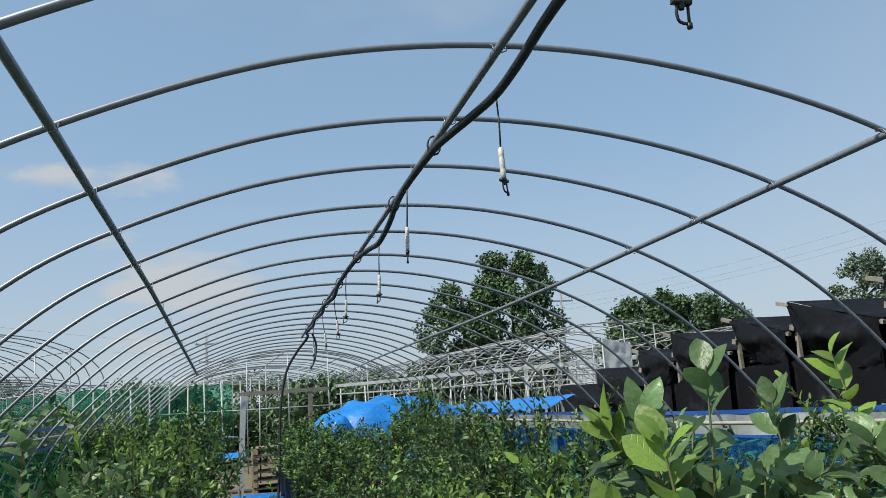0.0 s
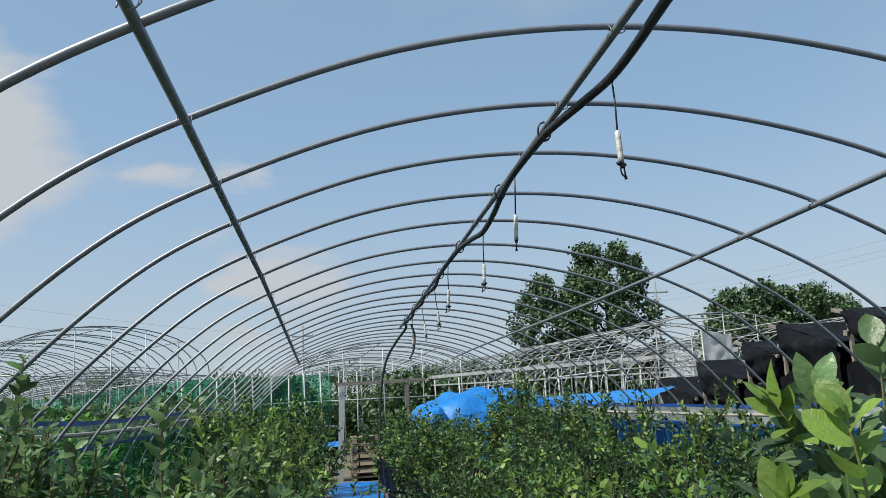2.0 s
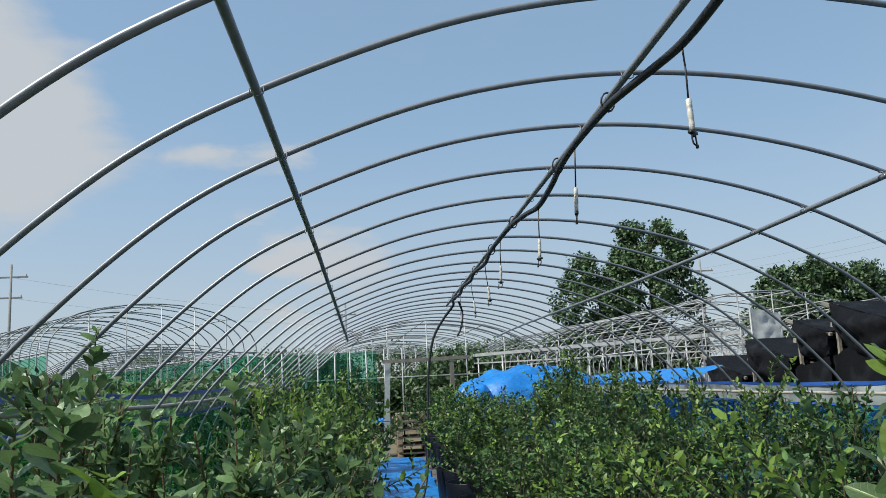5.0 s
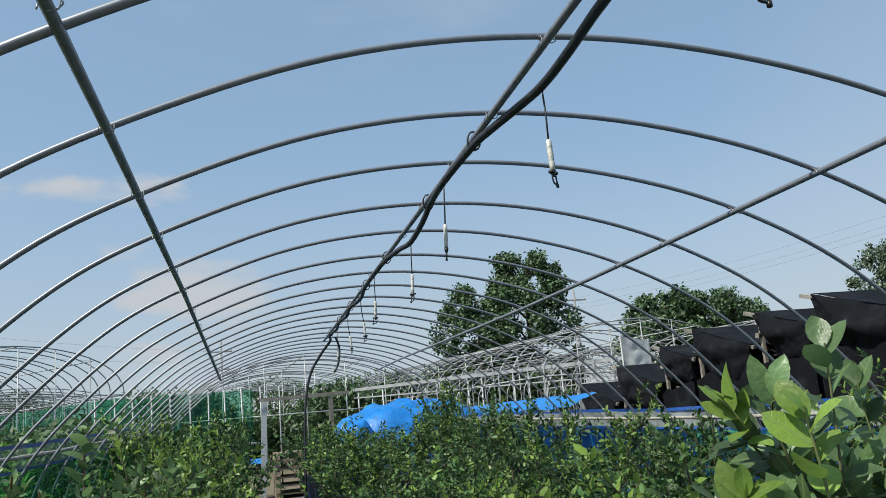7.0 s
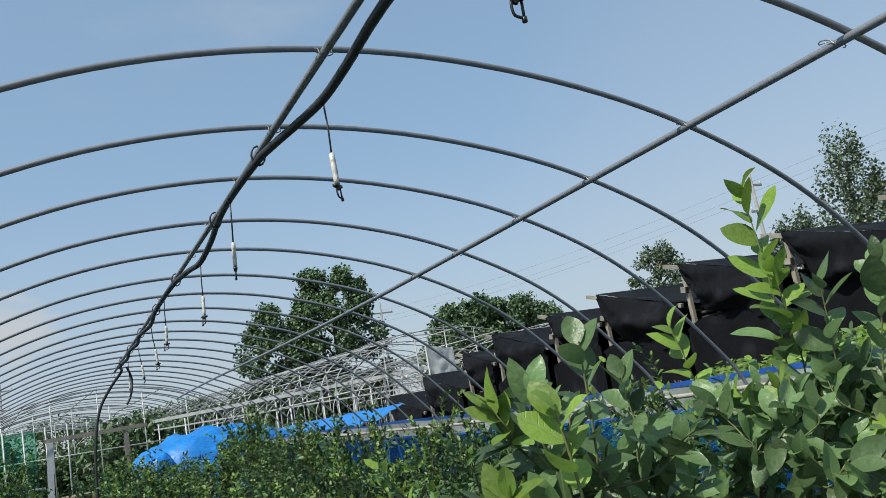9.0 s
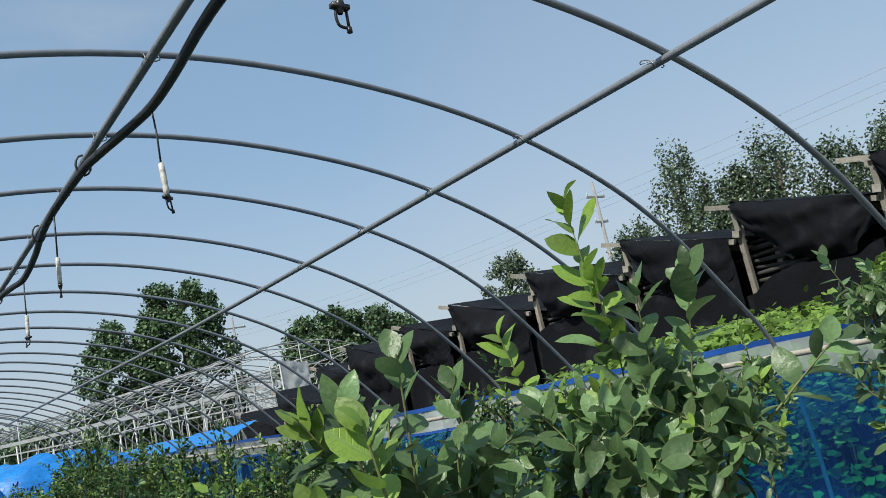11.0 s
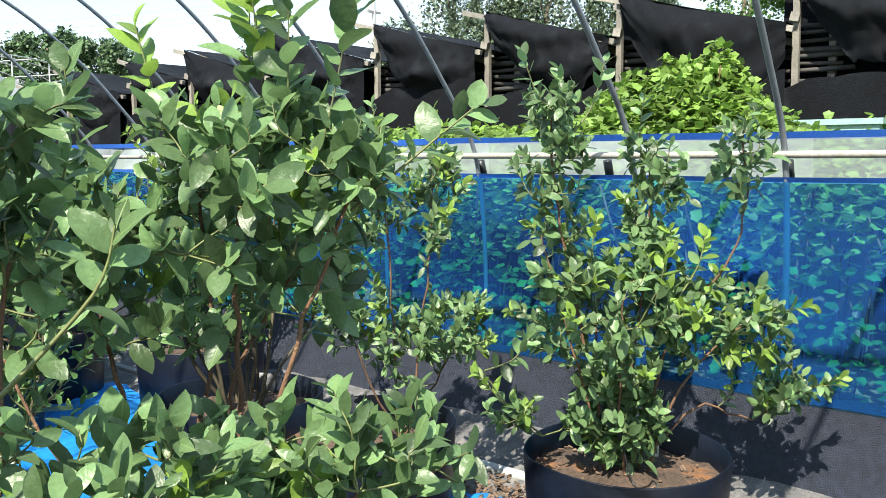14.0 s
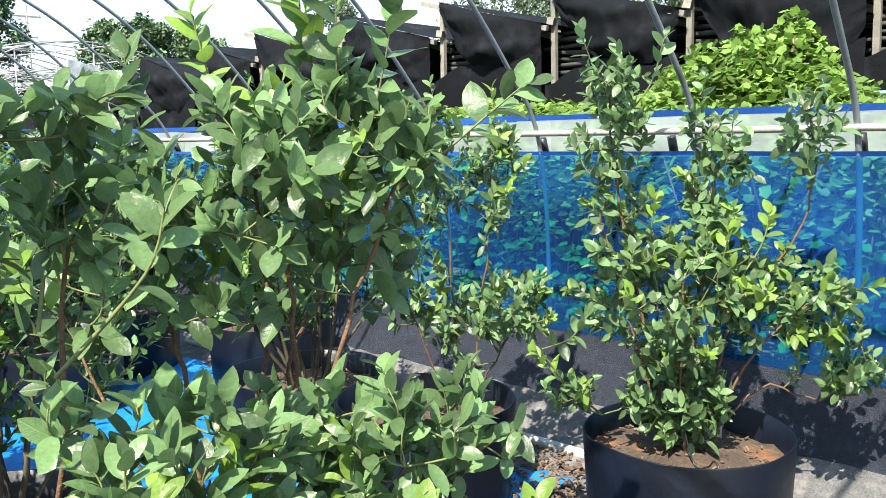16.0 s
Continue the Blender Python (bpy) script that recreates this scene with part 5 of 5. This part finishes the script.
tree("tall leafy green tree beyond the greenhouse frames", 8.3, 24.4, 6.15, 3.2, M_TREE_LEAF, 1, 0.12, 26000, 0.12)
tree("broad leafy green tree beyond the greenhouse frames", 6.7, 24.9, 5.25, 3.1, M_TREE_LEAF, 5, 0.12, 22000, 0.12)
tree("broad dark green tree behind the shade shelters", 10.9, 20.0, 4.0, 2.9, M_TREE_LEAF, 2, 0.115, 16000, 0.15)
tree("broad dark green tree behind the shade shelters", 12.2, 19.4, 3.9, 2.9, M_TREE_LEAF, 3, 0.115, 16000, 0.15)
tree("small airy green tree behind the shade shelters", 13.9, 14.8, 4.15, 1.7, M_POPLAR, 4, 0.07, 12000, 0.2)
for k, (x, y, h, w) in enumerate(((12.2, 7.5, 4.5, 1.9), (12.0, 8.7, 3.3, 1.8), (12.6, 6.7, 3.9, 1.5), (13.0, 6.0, 4.35, 1.9), (13.6, 5.2, 3.95, 1.5), (13.9, 4.4, 4.15, 1.7))):
    tree("silvery green poplar behind the shade shelters", x, y, h, w, M_POPLAR, 10 + k, 0.062, 14000, 0.10, 0.35, 2.6)
tree("light green feathery tree behind the shade shelters", 11.7, 2.0, 3.95, 1.8, M_LIGHT_TREE, 20, 0.055, 20000, 0.2)
for k, (x, y, h, w) in enumerate(((-16, 30, 3.6, 5), (-10, 36, 3.4, 5), (-5, 38, 3.2, 6), (0, 36, 3.2, 5), (5, 40, 3.4, 6), (-2.4, 24, 2.2, 3), (1.6, 22, 2.2, 3), (3.8, 23, 2.4, 3), (-21, 26, 3.4, 5))):
    tree("low hedge-like green tree in the distance", x, y, h, w, M_TREE_LEAF, 30 + k, 0.16, 4500, 0.02)

# ---------- weeds beside the left net ----------
g = Geo()
r5 = random.Random(23)
for i in range(26000):
    x, y = r5.uniform(-7.0, -2.45), r5.uniform(-3.5, 12.0)
    if i > 15000:
        x, y = r5.uniform(-3.5, -2.42), r5.uniform(0.0, 7.5)
    h = (1.25 if -5.0 < x < -2.9 and y > -1 else 0.75) + 0.4 * wob(x * 0.9, y * 0.9)
    p = Vector((x, y, ground_z(y) + r5.random() ** 0.6 * h))
    (g.blade if i > 15000 else g.leaf)(p, Vector((r5.gauss(0, 1), r5.gauss(0, 1), r5.uniform(0, 1.0))), Vector((r5.gauss(0, .4), r5.gauss(0, .4), 1)), r5.uniform(0.07, 0.15), r5.uniform(0.03, 0.06))
tagged(part("weeds", g, M_GRASS), "knee-high bright green weeds beyond the side net", "weeds", kind="stuff")

def hedge(x0, x1, y, height, seed, words):
    r = random.Random(seed)
    g = Geo()
    for _ in range(int((x1 - x0) * 1800)):
        x = r.uniform(x0, x1)
        top = height * (0.8 + 0.35 * wob(x * 0.55, seed) + 0.2 * wob(x * 2.1, seed))
        p = Vector((x, y + r.gauss(0, 0.5), ground_z(y) + top * r.random() ** 0.6))
        g.blade(p, rand_dir(r, -0.2), rand_dir(r, 1.2), r.uniform(0.12, 0.22), r.uniform(0.07, 0.13))
    tagged(part("hedge", g, M_TREE_LEAF), words, "hedge", kind="stuff")


hedge(-16.0, 1.5, 27.0, 2.1, 3, "dark green thicket at the far edge of the plots")
hedge(0.5, 9.0, 30.0, 2.4, 4, "dark green thicket at the far edge of the plots")

g = Geo()
for _ in range(46000):
    x, y = r5.uniform(-9.5, -2.75), r5.uniform(2.5, 17.0)
    top = ground_z(y) + 1.32 + 0.42 * wob(x * 0.8, y * 0.8, 7) + 0.2 * wob(x * 2.3, y * 2.3, 2)
    if x > -3.7 and y < 7.5:
        continue
    p = Vector((x, y, 0.1 + (top - 0.1) * r5.random() ** 0.45))
    g.blade(p, rand_dir(r5, -0.1), rand_dir(r5, 1.2), r5.uniform(0.10, 0.17), r5.uniform(0.05, 0.09))
tagged(part("shrub_thicket", g, M_TREE_LEAF), "dark green shrubs beyond the green side net", "shrubs", kind="stuff")

# ---------- poles and wires ----------
def utility_pole(x, y, top, arm, lean=0.0):
    p = empty("utility_pole", (x, y, 0), "grey concrete utility pole with crossarms and insulators", "utility pole")
    part("shaft", Geo().tube([(0, 0, -0.2), (lean, 0, top)], 0.075, 10, 0.045), M_CONCRETE, p)
    for z, w in ((top - 0.5, 1.0), (top - 1.3, 0.7)):
        arm_part = part("crossarm", Geo().box((lean, 0, z), (w * arm * 0.7, 0.06, 0.06)), M_CONCRETE, p, smooth=False)
        for s in (-0.45, 0, 0.45):
            part("insulator", Geo().lathe([(0.012, 0), (0.03, 0.02), (0.018, 0.05), (0.03, 0.07), (0.006, 0.10)], 8, (lean + s * w * arm * 0.7, 0, z + 0.03)), M_WEIGHT, arm_part)
    return p


utility_pole(-14.6, 31.2, 7.2, 1.8)
utility_pole(13.5, 33.1, 6.7, 1.6)
utility_pole(18.6, 15.4, 6.8, 1.1)
utility_pole(-2.05, 37.9, 5.9, 1.4)
mast = empty("mast", (13.05, 0.8, 0), "thin grey metal mast behind the shelters", "mast")
part("tube", Geo().tube([(0, 0, 0), (0, 0, 5.3)], 0.032, 8, 0.022), M_PIPE, mast)
part("cap", Geo().box((0, -0.04, 5.12), (0.04, 0.12, 0.05)), M_PALE_PIPE, mast, smooth=False)


def wire(a, b, sag):
    a, b = Vector(a), Vector(b)
    pts = [a.lerp(b, i / 16) - Vector((0, 0, sag * 4 * (i / 16) * (1 - i / 16))) for i in range(17)]
    tagged(part("overhead_wire", Geo().tube(pts, 0.0038, 4), M_WIRE), "thin dark overhead power line", "power line", "power lines")


for dz in (0.0, 0.3, 0.5):
    wire((13.5, 33.1, 6.3 - dz), (18.6, 15.4, 6.4 - dz), 0.3)
    wire((18.6, 15.4, 6.4 - dz), (20.4, -7.0, 7.3 - dz), 0.25)
wire((-14.6, 31.2, 6.7), (-2.05, 37.9, 5.4), 0.2)
wire((-14.6, 31.2, 5.9), (-2.05, 37.9, 4.9), 0.2)
wire((-14.6, 31.2, 6.7), (-40, 30, 7.0), 0.3)
